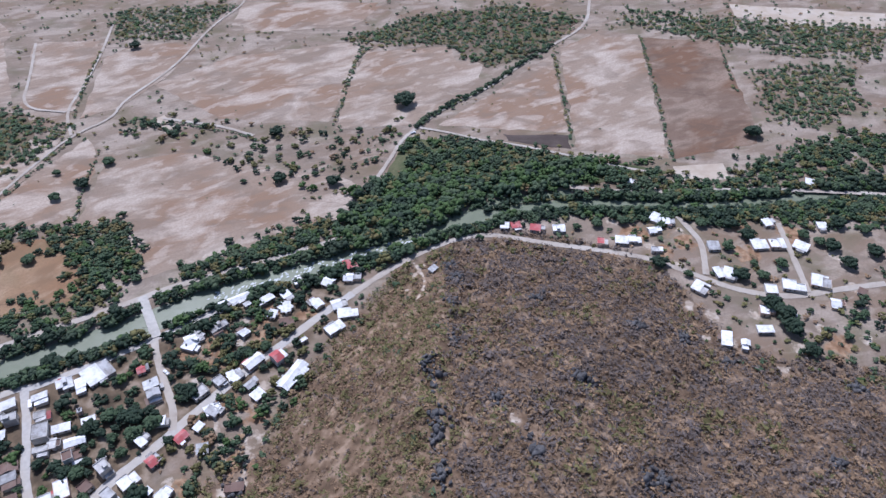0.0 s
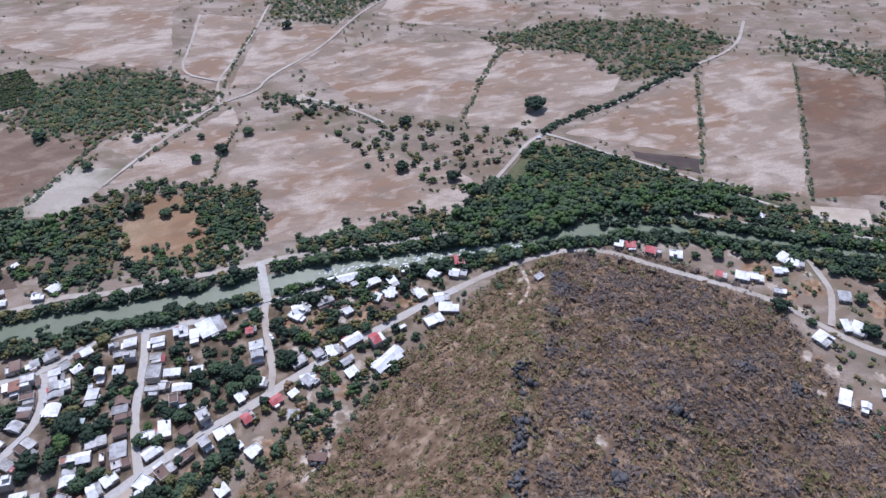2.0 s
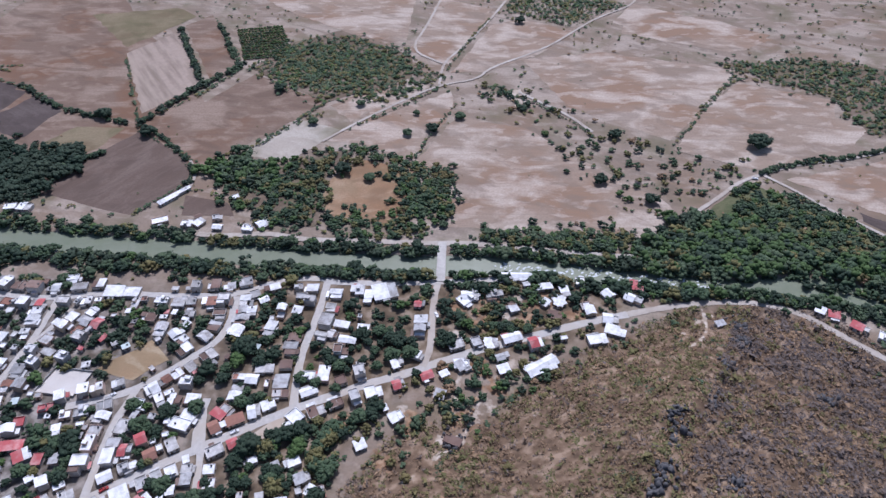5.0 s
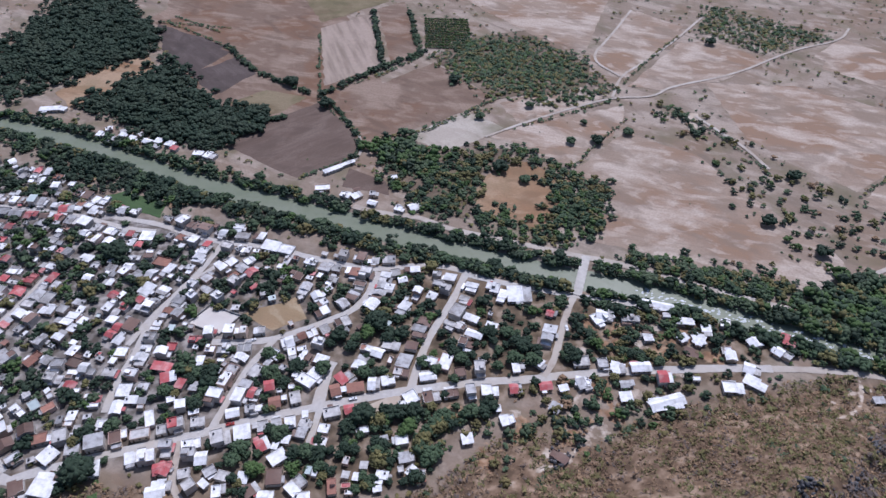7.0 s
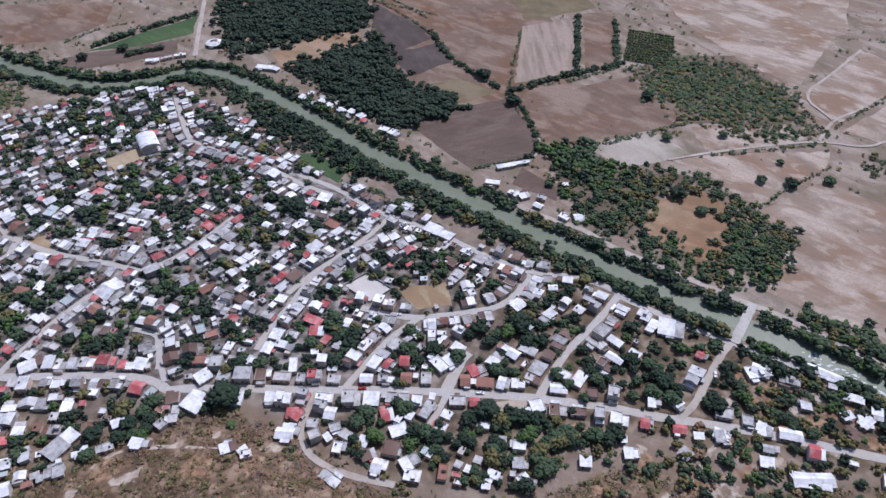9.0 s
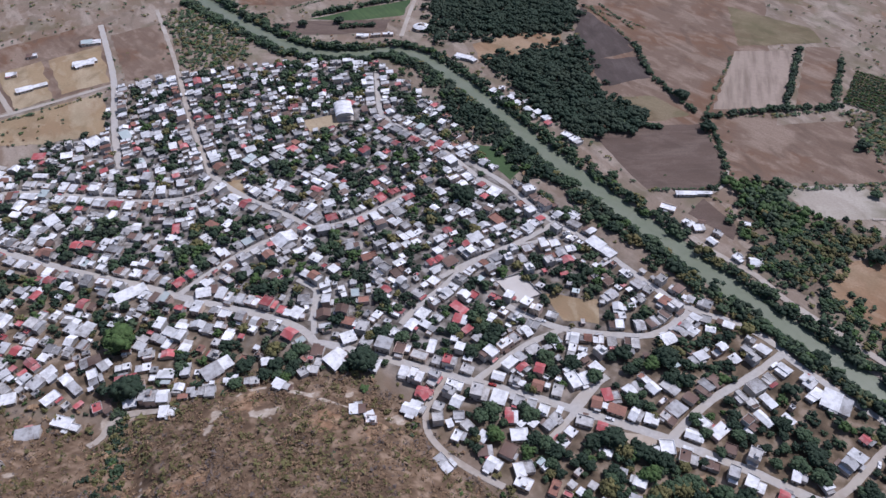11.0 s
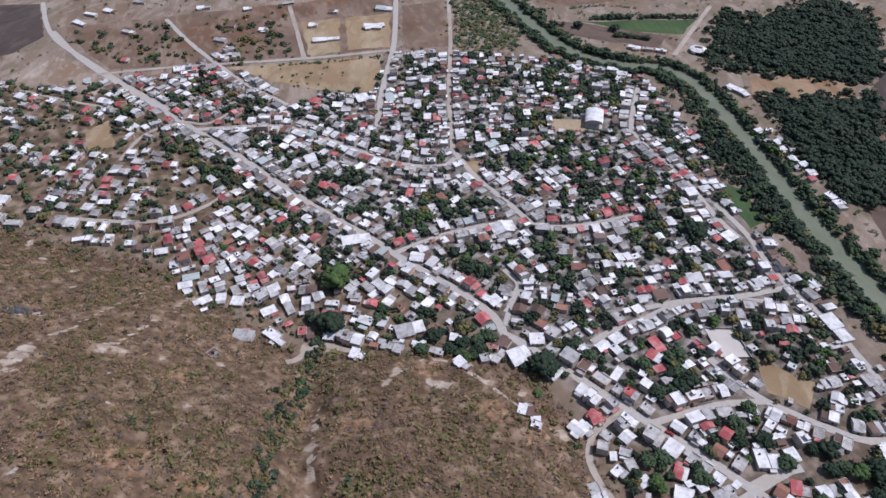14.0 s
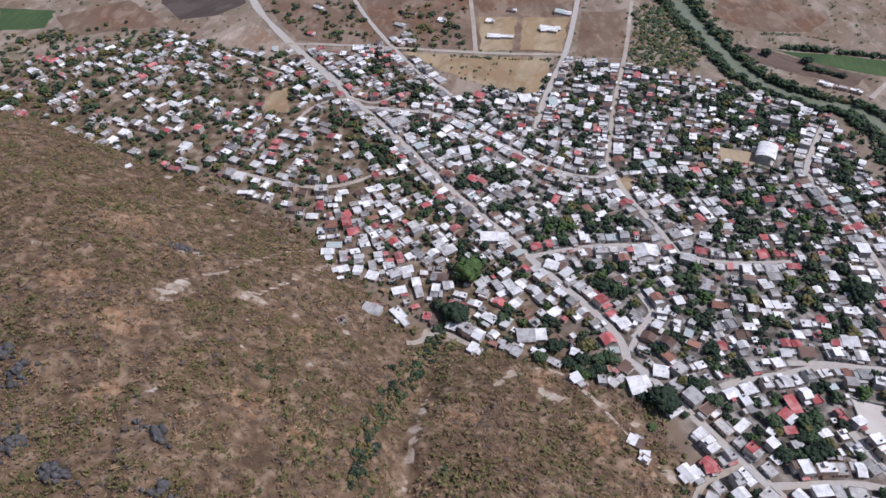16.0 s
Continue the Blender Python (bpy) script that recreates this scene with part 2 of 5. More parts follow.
# ---- plan ----
FOOT_A = [-180, -150, -105, -101, -96, -91, -87, -84, -79, -71, -65, -60, -55, -50, -46, -40, -33, -24, -17, -11, 0, 15, 23, 29, 38, 47, 55, 62, 68, 73, 77, 82, 84, 91, 95, 120, 150, 180]
FOOT_R = [430, 350, 385, 345, 335, 340, 357, 388, 390, 390, 392, 380, 352, 315, 296, 266, 225, 235, 212, 190, 180, 195, 225, 262, 284, 296, 305, 302, 330, 400, 450, 460, 525, 620, 770, 800, 500, 430]
GULLY = [(-266, 145), (-164, 66)]


def terrain(x, y):
    """Height of the ground: a flat valley floor, and a scrub hill inside a winding foot line."""
    x, y = np.asarray(x, float), np.asarray(y, float)
    r, a = np.hypot(x, y), np.degrees(np.arctan2(-x, y))
    foot = np.zeros_like(r)
    for k in (-4, -2, 0, 2, 4):
        foot = foot + np.interp(a + k, FOOT_A, FOOT_R) / 5
    d = np.maximum(foot - r, 0)
    h = 105 * (1 - np.exp(-d * 0.36 / 105)) * (d / (d + 18))
    top = np.clip((150 - r) / 110, 0, 1)
    h = h + (62 - h) * top * top * (3 - 2 * top)
    w = np.clip(d / 60, 0, 1)
    h = h + w * (3.2 * np.sin(x * 0.041 + 1.3 * np.sin(y * 0.027)) * np.sin(y * 0.047 + 0.8) + 1.6 * np.sin(x * 0.11 + y * 0.07) * np.sin(y * 0.13 - x * 0.05 + 2))
    # the ravine that drains the west slope
    (ax, ay), (bx, by) = GULLY
    ln = math.hypot(bx - ax, by - ay) + 1e-6
    ux, uy = (bx - ax) / ln, (by - ay) / ln
    s = (x - ax) * ux + (y - ay) * uy
    q = (x - ax) * uy - (y - ay) * ux + 5 * np.sin(s * 0.06)
    h = h - w * 11 * np.exp(-(q / 13) ** 2) / (1 + np.exp(-(s + 15) / 8))
    # the rocky spine of the east slope, steeper on its river side
    for (ax, ay), (bx, by) in zip(SPINE, SPINE[1:]):
        ln = math.hypot(bx - ax, by - ay)
        ux, uy = (bx - ax) / ln, (by - ay) / ln
        s, q = (x - ax) * ux + (y - ay) * uy, (x - ax) * -uy + (y - ay) * ux
        past = np.maximum(np.maximum(-s, s - ln), 0)
        crest = np.where(q > 0, np.exp(-((q / 7) ** 2)), np.exp(-((q / 22) ** 2))) * np.exp(-((past / 12) ** 2))
        h = h + w * 3.2 * crest
    return np.maximum(h, 0)


# bare ground: x, y, radius
BARE = [(-331, 7, 10), (-322, 2, 7), (-338, 16, 6), (-321, 48, 8), (-316, 55, 5), (-387, 25, 7), (-380, 32, 5), (-283, 94, 5), (-183, 183, 9), (-190, 180, 6), (-213, 173, 6), (-207, 160, 4), (-146, 217, 6), (-166, 207, 5), (-185, 209, 6), (-113, 211, 6), (-270, 145, 9), (-262, 155, 7), (-211, 109, 5), (-198, 98, 6), (-190, 93, 5), (-182, 86, 5), (-174, 79, 5), (-167, 74, 4), (-242, -17, 5), (-295, 40, 4), (-300, 70, 5), (-250, 60, 4), (-270, 30, 3), (-340, 100, 5), (-360, 118, 6), (-352, 136, 6), (-380, 125, 5), (-440, 70, 5), (-470, 60, 5), (-500, 60, 6), (-530, 40, 6), (-400, -55, 4), (-410, 60, 5), (141, 210, 8), (130, 203, 8), (112, 191, 8), (104, 197, 6), (140, 199, 6), (160, 182, 4), (196, 70, 5), (192, 60, 4), (308, 198, 6), (296, 195, 5), (281, 190, 4), (367, 18, 7), (365, 2, 9), (380, -24, 8), (365, -55, 9), (390, -62, 7), (344, 0, 6), (350, -12, 9), (342, -48, 6), (403, 36, 6), (425, 95, 8), (412, 60, 7), (440, 45, 6), (470, -60, 9), (440, -75, 9), (395, -90, 8), (150, 262, 8), (190, 262, 9), (205, 270, 6), (205, 232, 7), (170, 225, 6), (95, 228, 6), (60, 225, 6), (75, 180, 6)]
PATHS = [[(-352, 136), (-371, 122), (-342, 91), (-333, 65), (-317, 44)], [(-386, 115), (-373, 74), (-353, 47), (-354, 23), (-327, 3)], [(-204, 153), (-211, 170), (-213, 193), (-194, 205), (-169, 206), (-143, 205), (-130, 207), (-104, 208)], [(-229, 124), (-211, 109), (-198, 98), (-185, 90), (-167, 74)], [(307, 199), (290, 180), (270, 176)], [(128, 201), (112, 191), (90, 185)], [(140, 236), (128, 222), (118, 205)]]
RUSTY = [(165, 285, 12), (185, 275, 14), (215, 262, 12), (150, 232, 10), (60, 235, 8), (95, 215, 12), (430, 40, 12), (450, 70, 12), (440, -5, 12), (470, 10, 12), (380, -75, 12), (-196, 120, 11), (-190, 128, 8), (-150, 190, 12), (-200, 190, 12), (-120, 195, 10), (-230, 20, 14), (-300, -20, 15), (-350, -40, 18), (-280, 70, 12), (-200, 40, 12), (-250, -40, 12), (-420, 0, 20), (120, 205, 12), (175, 265, 14), (200, 250, 10), (230, 240, 8), (420, 75, 14), (410, 50, 10), (480, -30, 14), (150, 215, 10), (70, 200, 10)]
SPINE = [(322, 180), (295, 160), (265, 147), (238, 136), (210, 131), (186, 110), (149, 84)]

RIVER = [(-598, 681), (-521, 646), (-437, 611), (-380, 606), (-341, 624), (-320, 645), (-278, 642), (-219, 602), (-164, 559), (-125, 526), (-80, 494), (-29, 458), (18, 428), (60, 398), (99, 372), (135, 348), (169, 327), (203, 311), (240, 284), (280, 255), (319, 225), (360, 200), (397, 170), (429, 135), (456, 84), (481, 36), (524, -20), (571, -86)]
SIDE_CHANNEL = [(359, 205), (395, 189), (420, 166), (444, 136)]
LONE = [(491, 326, 9), (283, 492, 4), (603, 27, 7), (-10, 652, 7), (151, 622, 5), (159, 549, 4), (227, 491, 4), (250, 486, 5), (283, 494, 4), (170, 445, 4), (20, 603, 6), (210, 558, 4), (250, 518, 3), (356, 310, 5), (337, 351, 5), (169, 444, 4), (445, 641, 5), (390, 399, 5), (154, 465, 6), (-438, 660, 5), (-403, 683, 5), (-303, 197, 10), (-273, 168, 9), (-152, 241, 8), (-151, 424, 8), (-150, 241, 8), (26, 314, 7), (6, 243, 7), (21, 242, 5), (116, 352, 6), (364, -60, 5), (395, 48, 5)]
LONE_EAST = [(393, -30, 6), (388, -39, 6), (378, -46, 6), (412, -6, 5), (419, -19, 4), (429, -11, 3), (477, -57, 5), (477, -48, 4), (395, 27, 3), (427, 87, 4), (414, 103, 4), (403, 115, 3), (465, 15, 5), (454, 34, 4), (507, -57, 5), (510, -76, 4), (463, -70, 5), (439, -28, 4), (480, -36, 4), (486, -85, 5), (438, 10, 4), (458, 0, 5), (416, -86, 3), (389, -79, 3)]
CARS = [(-56, 318), (453, 293), (2, 258), (-70, 256), (147, 283), (-242, 248)]
EAST_HOUSES = [(376, 163, 6, 6, -66, "w"), (381, 156, 7, 6, -49, "r"), (386, 140, 11, 6, -70, "r"), (394, 126, 9, 7, -60, "w"), (397, 92, 8, 7, -69, "r"), (405, 80, 9, 7, -68, "w"), (411, 72, 9, 7, -60, "w"), (444, 66, 8, 8, -95, "w"), (444, 56, 9, 6, -69, "w"), (429, 62, 10, 6, -52, "w"), (408, 54, 8, 5, -68, "g"), (433, 19, 8, 8, -60, "g"), (407, 8, 7, 9, -46, "w"), (410, 1, 10, 9, -84, "w"), (452, -10, 11, 9, -54, "w"), (459, -21, 11, 9, -60, "w"), (482, -11, 10, 7, -44, "w"), (465, -37, 10, 8, -97, "w"), (498, -47, 7, 6, -60, "w"), (385, 16, 10, 9, -99, "w"), (408, -27, 8, 9, -68, "w"), (420, -40, 15, 10, -73, "w"), (433, -56, 13, 10, -80, "w")]
EAST_SHEDS = [(347, -11, 12, 6, -166, "w"), (348, -23, 8, 5, -163, "w"), (368, -31, 10, 5, -60, "w"), (386, -29, 10, 8, -72, "w"), (391, -43, 7, 5, -69, "w"), (417, -69, 9, 7, -74, "w"), (437, -82, 5, 5, -96, "b"), (306, 185, 6, 4, -10, "g"), (479, 98, 7, 5, -59, "w"), (552, -30, 7, 7, -78, "w"), (214, 288, 21, 5, -29, "w"), (183, 212, 19, 8, -5, "w"), (282, 240, 9, 8, -41, "r"), (260, 243, 7, 8, -84, "w"), (272, 231, 12, 7, -60, "w"), (228, 214, 12, 8, -17, "w"), (247, 224, 10, 8, -38, "w"), (243, 214, 13, 7, -49, "w"), (226, 253, 6, 8, -50, "w"), (216, 244, 9, 6, -42, "b"), (217, 257, 5, 5, -23, "g"), (118, 224, 6, 6, -46, "g"), (175, 287, 11, 8, -27, "w"), (166, 244, 8, 6, -29, "w"), (141, 238, 9, 6, -24, "w"), (109, 192, 10, 5, 128, "b")]
WEST_HOUSES = [(-305, 122, 13, 8, 37, "g"), (-291, 137, 18, 7, 7, "w"), (-281, 154, 10, 7, 51, "r"), (-300, 179, 7, 7, 69, "g"), (-240, 164, 9, 7, 27, "w"), (-233, 203, 19, 10, 63, "g"), (-188, 205, 9, 5, -1, "w"), (-167, 238, 15, 12, 69, "w"), (-136, 205, 9, 6, 28, "w"), (-125, 201, 6, 5, 21, "w"), (-109, 220, 10, 7, 0, "w"), (-106, 234, 8, 8, 65, "r"), (-169, 256, 9, 8, 46, "w"), (-207, 220, 8, 6, 37, "w"), (-380, 127, 11, 6, 61, "t"), (-347, 131, 6, 6, 49, "w"), (-336, 137, 8, 7, 39, "w"), (-542, 14, 5, 4, 99, "w"), (-477, 88, 9, 5, 60, "w"), (-293, 96, 6, 5, 92, "b")]
FOOT_HOUSES = [(-188, 206, 12, 5, -6, "w"), (-136, 206, 5, 5, 8, "w"), (-126, 202, 9, 5, -46, "w"), (-168, 238, 13, 9, 78, "w"), (-106, 222, 10, 7, -6, "w"), (-76, 213, 7, 7, -3, "w"), (-77, 193, 12, 6, -29, "g"), (-59, 210, 8, 6, 29, "b"), (-35, 207, 11, 9, 34, "w"), (-33, 199, 9, 7, -6, "w"), (28, 201, 6, 6, 39, "w"), (62, 215, 6, 6, -2, "w"), (88, 222, 8, 6, 4, "w"), (118, 224, 5, 5, 13, "g"), (141, 237, 8, 7, 5, "g"), (158, 249, 6, 7, -10, "g"), (166, 243, 8, 7, -4, "w"), (180, 241, 12, 7, -10, "w"), (184, 213, 22, 8, 4, "w"), (162, 222, 7, 6, -8, "w"), (173, 286, 15, 9, 13, "w"), (212, 286, 24, 5, -19, "g"), (217, 257, 4, 6, -71, "w"), (226, 253, 7, 7, -5, "w")]
NORTH_BANK = [(-184, 595, 7, 6, -30, "w"), (-178, 603, 6, 5, 10, "w"), (-173, 586, 8, 6, -38, "g"), (-164, 589, 7, 6, -30, "w"), (-165, 597, 5, 5, 20, "c"), (-155, 581, 9, 6, -35, "w"), (-148, 588, 7, 5, 40, "c"), (-142, 574, 8, 6, -38, "w"), (-132, 572, 7, 6, -34, "w"), (-134, 564, 6, 4, -40, "g"), (-122, 565, 8, 6, -30, "w"), (-118, 557, 6, 5, -36, "r"), (-97, 544, 9, 7, -20, "w"), (-87, 538, 11, 8, -35, "w"), (-226, 650, 8, 5, -30, "w"), (41, 442, 7, 5, -35, "w"), (31, 462, 5, 4, 10, "b"), (-237, 652, 19, 6, -7, "w"), (4, 470, 12, 7, -7, "w"), (21, 497, 29, 4, 21, "w"), (21, 457, 8, 6, -31, "w"), (30, 454, 8, 6, 27, "w"), (44, 453, 7, 5, -15, "g"), (61, 429, 8, 6, -35, "w"), (73, 430, 9, 7, 13, "w"), (-361, 659, 13, 6, 22, "w"), (-348, 666, 11, 5, 32, "c"), (-336, 673, 12, 6, 23, "w"), (64, 472, 5, 5, 3, "w"), (-308, 704, 14, 8, 4, "w")]
OUTSKIRTS = [(-656, 444, 10, 7, 41, "w"), (-615, 431, 29, 7, 55, "w"), (-604, 490, 21, 9, 41, "w"), (-633, 533, 20, 9, 41, "t"), (-860, 295, 18, 6, 16, "w"), (-727, 249, 8, 6, 42, "r"), (-686, 396, 10, 6, 41, "w"), (-789, 380, 16, 6, 53, "w"), (-860, 334, 15, 6, 29, "g"), (-867, 275, 16, 6, 24, "w"), (-722, 375, 10, 5, 41, "b"), (-729, 461, 14, 6, 63, "g"), (-748, 416, 10, 6, 61, "w"), (-669, 484, 10, 6, 42, "b"), (-698, 347, 14, 6, 24, "g"), (-790, 284, 15, 7, 25, "g"), (-852, 255, 19, 6, 14, "w"), (-859, 368, 13, 6, 18, "w")]
LANDMARKS = [(124, 315, 18, 0, -6, "m"), (-300, 503, 25, 0, -17, "gym"), (-260, 328, 20, 0, 16, "market")]
TOWN_LARGE = [(-260, 326, 19, 12, 60, "w"), (-435, 275, 20, 9, -23, "w"), (-467, 397, 12, 12, 60, "t"), (-604, 492, 23, 9, 68, "w"), (-636, 532, 17, 9, 61, "b"), (-668, 280, 12, 12, 61, "w"), (-515, 340, 10, 8, 26, "r"), (-487, 376, 12, 12, 71, "w"), (-280, 257, 14, 9, 35, "w"), (-328, 236, 21, 9, 60, "w"), (-510, 248, 18, 11, 93, "g")]
TOWN_LARGE_B = [(-22, 279, 14, 12, 44, "w"), (-1, 274, 10, 8, 31, "r"), (-107, 298, 9, 7, 4, "r"), (36, 250, 8, 9, 19, "w"), (-52, 237, 7, 8, 20, "r"), (-106, 234, 10, 7, 5, "r"), (-44, 227, 10, 8, 26, "w"), (-35, 404, 24, 9, -30, "w"), (-196, 488, 11, 9, -10, "r"), (-183, 490, 13, 7, -35, "k"), (-304, 522, 14, 6, -4, "r"), (16, 265, 7, 9, -13, "w")]
ORCHARD = [(152, 777), (201, 762), (137, 699)]
COURT = [(-97, 343), (-83, 356), (-64, 342), (-77, 329)]
BRIDGE = [(184, 344), (166, 313)]
ROCKS = [(316, 176), (301, 163), (270, 149), (240, 131), (210, 132), (202, 121), (178, 105), (168, 101), (149, 86), (206, 85), (245, 53), (245, 46), (314, 41), (307, 106), (182, 54), (328, 13), (201, 1), (206, -5), (348, -90), (267, -79), (330, -17), (108, 192), (-281, -70), (-238, -76), (-214, -22), (-213, -61), (-182, -24), (-387, 24), (-299, -75)]
TOWN = [(-816, -64), (-810, 110), (-744, 155), (-664, 268), (-678, 345), (-521, 313), (-535, 469), (-431, 564), (-321, 612), (-229, 553), (-126, 456), (-100, 460), (-12, 396), (93, 353), (158, 314), (188, 300), (242, 275), (279, 240), (246, 216), (151, 232), (108, 240), (48, 216), (33, 192), (-46, 200), (-90, 218), (-128, 247), (-169, 225), (-207, 202), (-258, 180), (-202, 205), (-276, 150), (-349, 128), (-334, 110), (-410, 125), (-495, 79), (-563, 25), (-716, -73)]


# ---- helpers for building ----
class Heap:
    """Grows one mesh from many small pieces."""

    def __init__(self):
        self.v, self.f, self.m, self.count = [], [], [], 0

    def add(self, verts, faces, slot=0):
        self.v.append(np.asarray(verts, float))
        self.f += [tuple(i + self.count for i in face) for face in faces]
        self.m += [slot] * len(faces)
        self.count += len(verts)

    def mesh(self, name, materials, smooth=False):
        me = bpy.data.meshes.new(name)
        me.from_pydata(np.concatenate(self.v).tolist() if self.v else [], [], self.f)
        for m in materials:
            me.materials.append(m)
        me.polygons.foreach_set("material_index", self.m)
        if smooth:
            me.polygons.foreach_set("use_smooth", [True] * len(self.f))
        me.update()
        return me


def part(name, heap, materials, parent=None, label="", smooth=False):
    """One mesh object from a heap, under a thing or under a part."""
    ob = new(name, heap.mesh(name, materials if isinstance(materials, (list, tuple)) else [materials], smooth))
    if parent:
        ob.parent = parent
    return tagged(ob, label)


def empty(name, m, label, category, group=""):
    ob = new(name)
    ob.empty_display_size = 1
    ob.matrix_basis = m
    return tagged(ob, label, category, group)


BOX_F = [(0, 3, 2, 1), (4, 5, 6, 7), (0, 1, 5, 4), (1, 2, 6, 5), (2, 3, 7, 6), (3, 0, 4, 7)]


def box(heap, x0, y0, z0, x1, y1, z1, slot=0, m=None):
    v = [(x0, y0, z0), (x1, y0, z0), (x1, y1, z0), (x0, y1, z0), (x0, y0, z1), (x1, y0, z1), (x1, y1, z1), (x0, y1, z1)]
    if m is not None:
        v = [m @ Vector(p) for p in v]
    heap.add(v, BOX_F, slot)


def inside(poly, x, y):
    """Which of the points lie in a polygon."""
    x, y = np.asarray(x, float), np.asarray(y, float)
    hit = np.zeros(x.shape, bool)
    for (ax, ay), (bx, by) in zip(poly, poly[1:] + poly[:1]):
        if ay != by:
            hit ^= ((ay > y) != (by > y)) & (x < (bx - ax) * (y - ay) / (by - ay) + ax)
    return hit


def line_gap(line, x, y):
    """Distance to a polyline, and the heading of the nearest stretch."""
    x, y = np.asarray(x, float), np.asarray(y, float)
    best, turn = np.full(x.shape, 1e9), np.zeros(x.shape)
    for (ax, ay), (bx, by) in zip(line, line[1:]):
        dx, dy = bx - ax, by - ay
        s = np.clip(((x - ax) * dx + (y - ay) * dy) / (dx * dx + dy * dy + 1e-9), 0, 1)
        d = np.hypot(x - ax - s * dx, y - ay - s * dy)
        near = d < best
        best, turn = np.where(near, d, best), np.where(near, math.atan2(dy, dx), turn)
    return best, turn


def smooth_line(line, step=5.0):
    """A polyline rounded off and cut into even short steps."""
    p = np.array(line, float)
    for _ in range(2):
        q = np.empty((2 * len(p), 2))
        q[0], q[-1] = p[0], p[-1]
        q[1:-1:2], q[2:-1:2] = 0.75 * p[:-1] + 0.25 * p[1:], 0.25 * p[:-1] + 0.75 * p[1:]
        p = q
    run = np.r_[0, np.cumsum(np.hypot(*np.diff(p, axis=0).T))]
    at = np.linspace(0, run[-1], max(3, int(run[-1] / step)))
    return np.stack([np.interp(at, run, p[:, 0]), np.interp(at, run, p[:, 1])], 1)


RIVER_LINE = smooth_line(RIVER, 8)
SIDE_LINE = smooth_line(SIDE_CHANNEL, 8)
RIVER_PTS, SIDE_PTS = [tuple(p) for p in RIVER_LINE], [tuple(p) for p in SIDE_LINE]


def river_half(x):
    """Half the river's width: broad in the west, narrow past the bridge."""
    return np.interp(x, [-600, -350, 180, 260, 350, 600], [9.5, 8.5, 8.0, 6.5, 4.5, 4.5])


def ground_z(x, y):
    x, y = np.asarray(x, float), np.asarray(y, float)
    h = terrain(x, y)
    d = line_gap(RIVER_PTS, x, y)[0] - river_half(x)
    e = line_gap(SIDE_PTS, x, y)[0] - 3.0
    d = np.minimum(d, e)
    return h - 3.2 * np.clip(1 - d / 5.0, 0, 1.15) ** 1.3


# ---- ground ----
CELL = 2.0
SIDE = 1000
plan_x, plan_y = np.meshgrid(np.arange(-SIDE, SIDE, CELL) + 1, np.arange(-300, SIDE, CELL) + 1)
BUSY = np.zeros(plan_x.shape, np.uint8)  # 1 road, 2 water, 4 house, 8 field, 16 lot


def cell(x, y):
    return (np.clip((np.asarray(y) + 300) / CELL, 0, BUSY.shape[0] - 1).astype(int), np.clip((np.asarray(x) + SIDE) / CELL, 0, BUSY.shape[1] - 1).astype(int))


PLAN_Z, PLAN_HILL, PLAN_TOWN = ground_z(plan_x, plan_y), terrain(plan_x, plan_y), inside(TOWN, plan_x, plan_y)


def mark_poly(poly, bit):
    xs, ys = [p[0] for p in poly], [p[1] for p in poly]
    (r0, c0), (r1, c1) = cell(min(xs), min(ys)), cell(max(xs), max(ys))
    sub = np.s_[r0 : r1 + 1, c0 : c1 + 1]
    BUSY[sub] |= np.where(inside(poly, plan_x[sub], plan_y[sub]), bit, 0).astype(np.uint8)


def worn_ground(x, y):
    """How bare and how rusty the ground is, from 0 to 1."""
    x, y = np.asarray(x, float), np.asarray(y, float)
    bare, rust = np.zeros_like(x), np.zeros_like(x)
    for cx, cy, r in BARE:
        bare = np.maximum(bare, np.exp(-((x - cx) ** 2 + (y - cy) ** 2) / (r * r)))
    for cx, cy, r in RUSTY:
        rust = np.maximum(rust, np.exp(-((x - cx) ** 2 + (y - cy) ** 2) / (1.7 * r * r)))
    for line in PATHS:
        d = line_gap([tuple(q) for q in smooth_line(line, 6)], x, y)[0]
        bare = np.maximum(bare, 0.95 * np.exp(-((d / 2.3) ** 2)))
    return bare, rust


PLAN_BARE, PLAN_RUST = worn_ground(plan_x, plan_y)


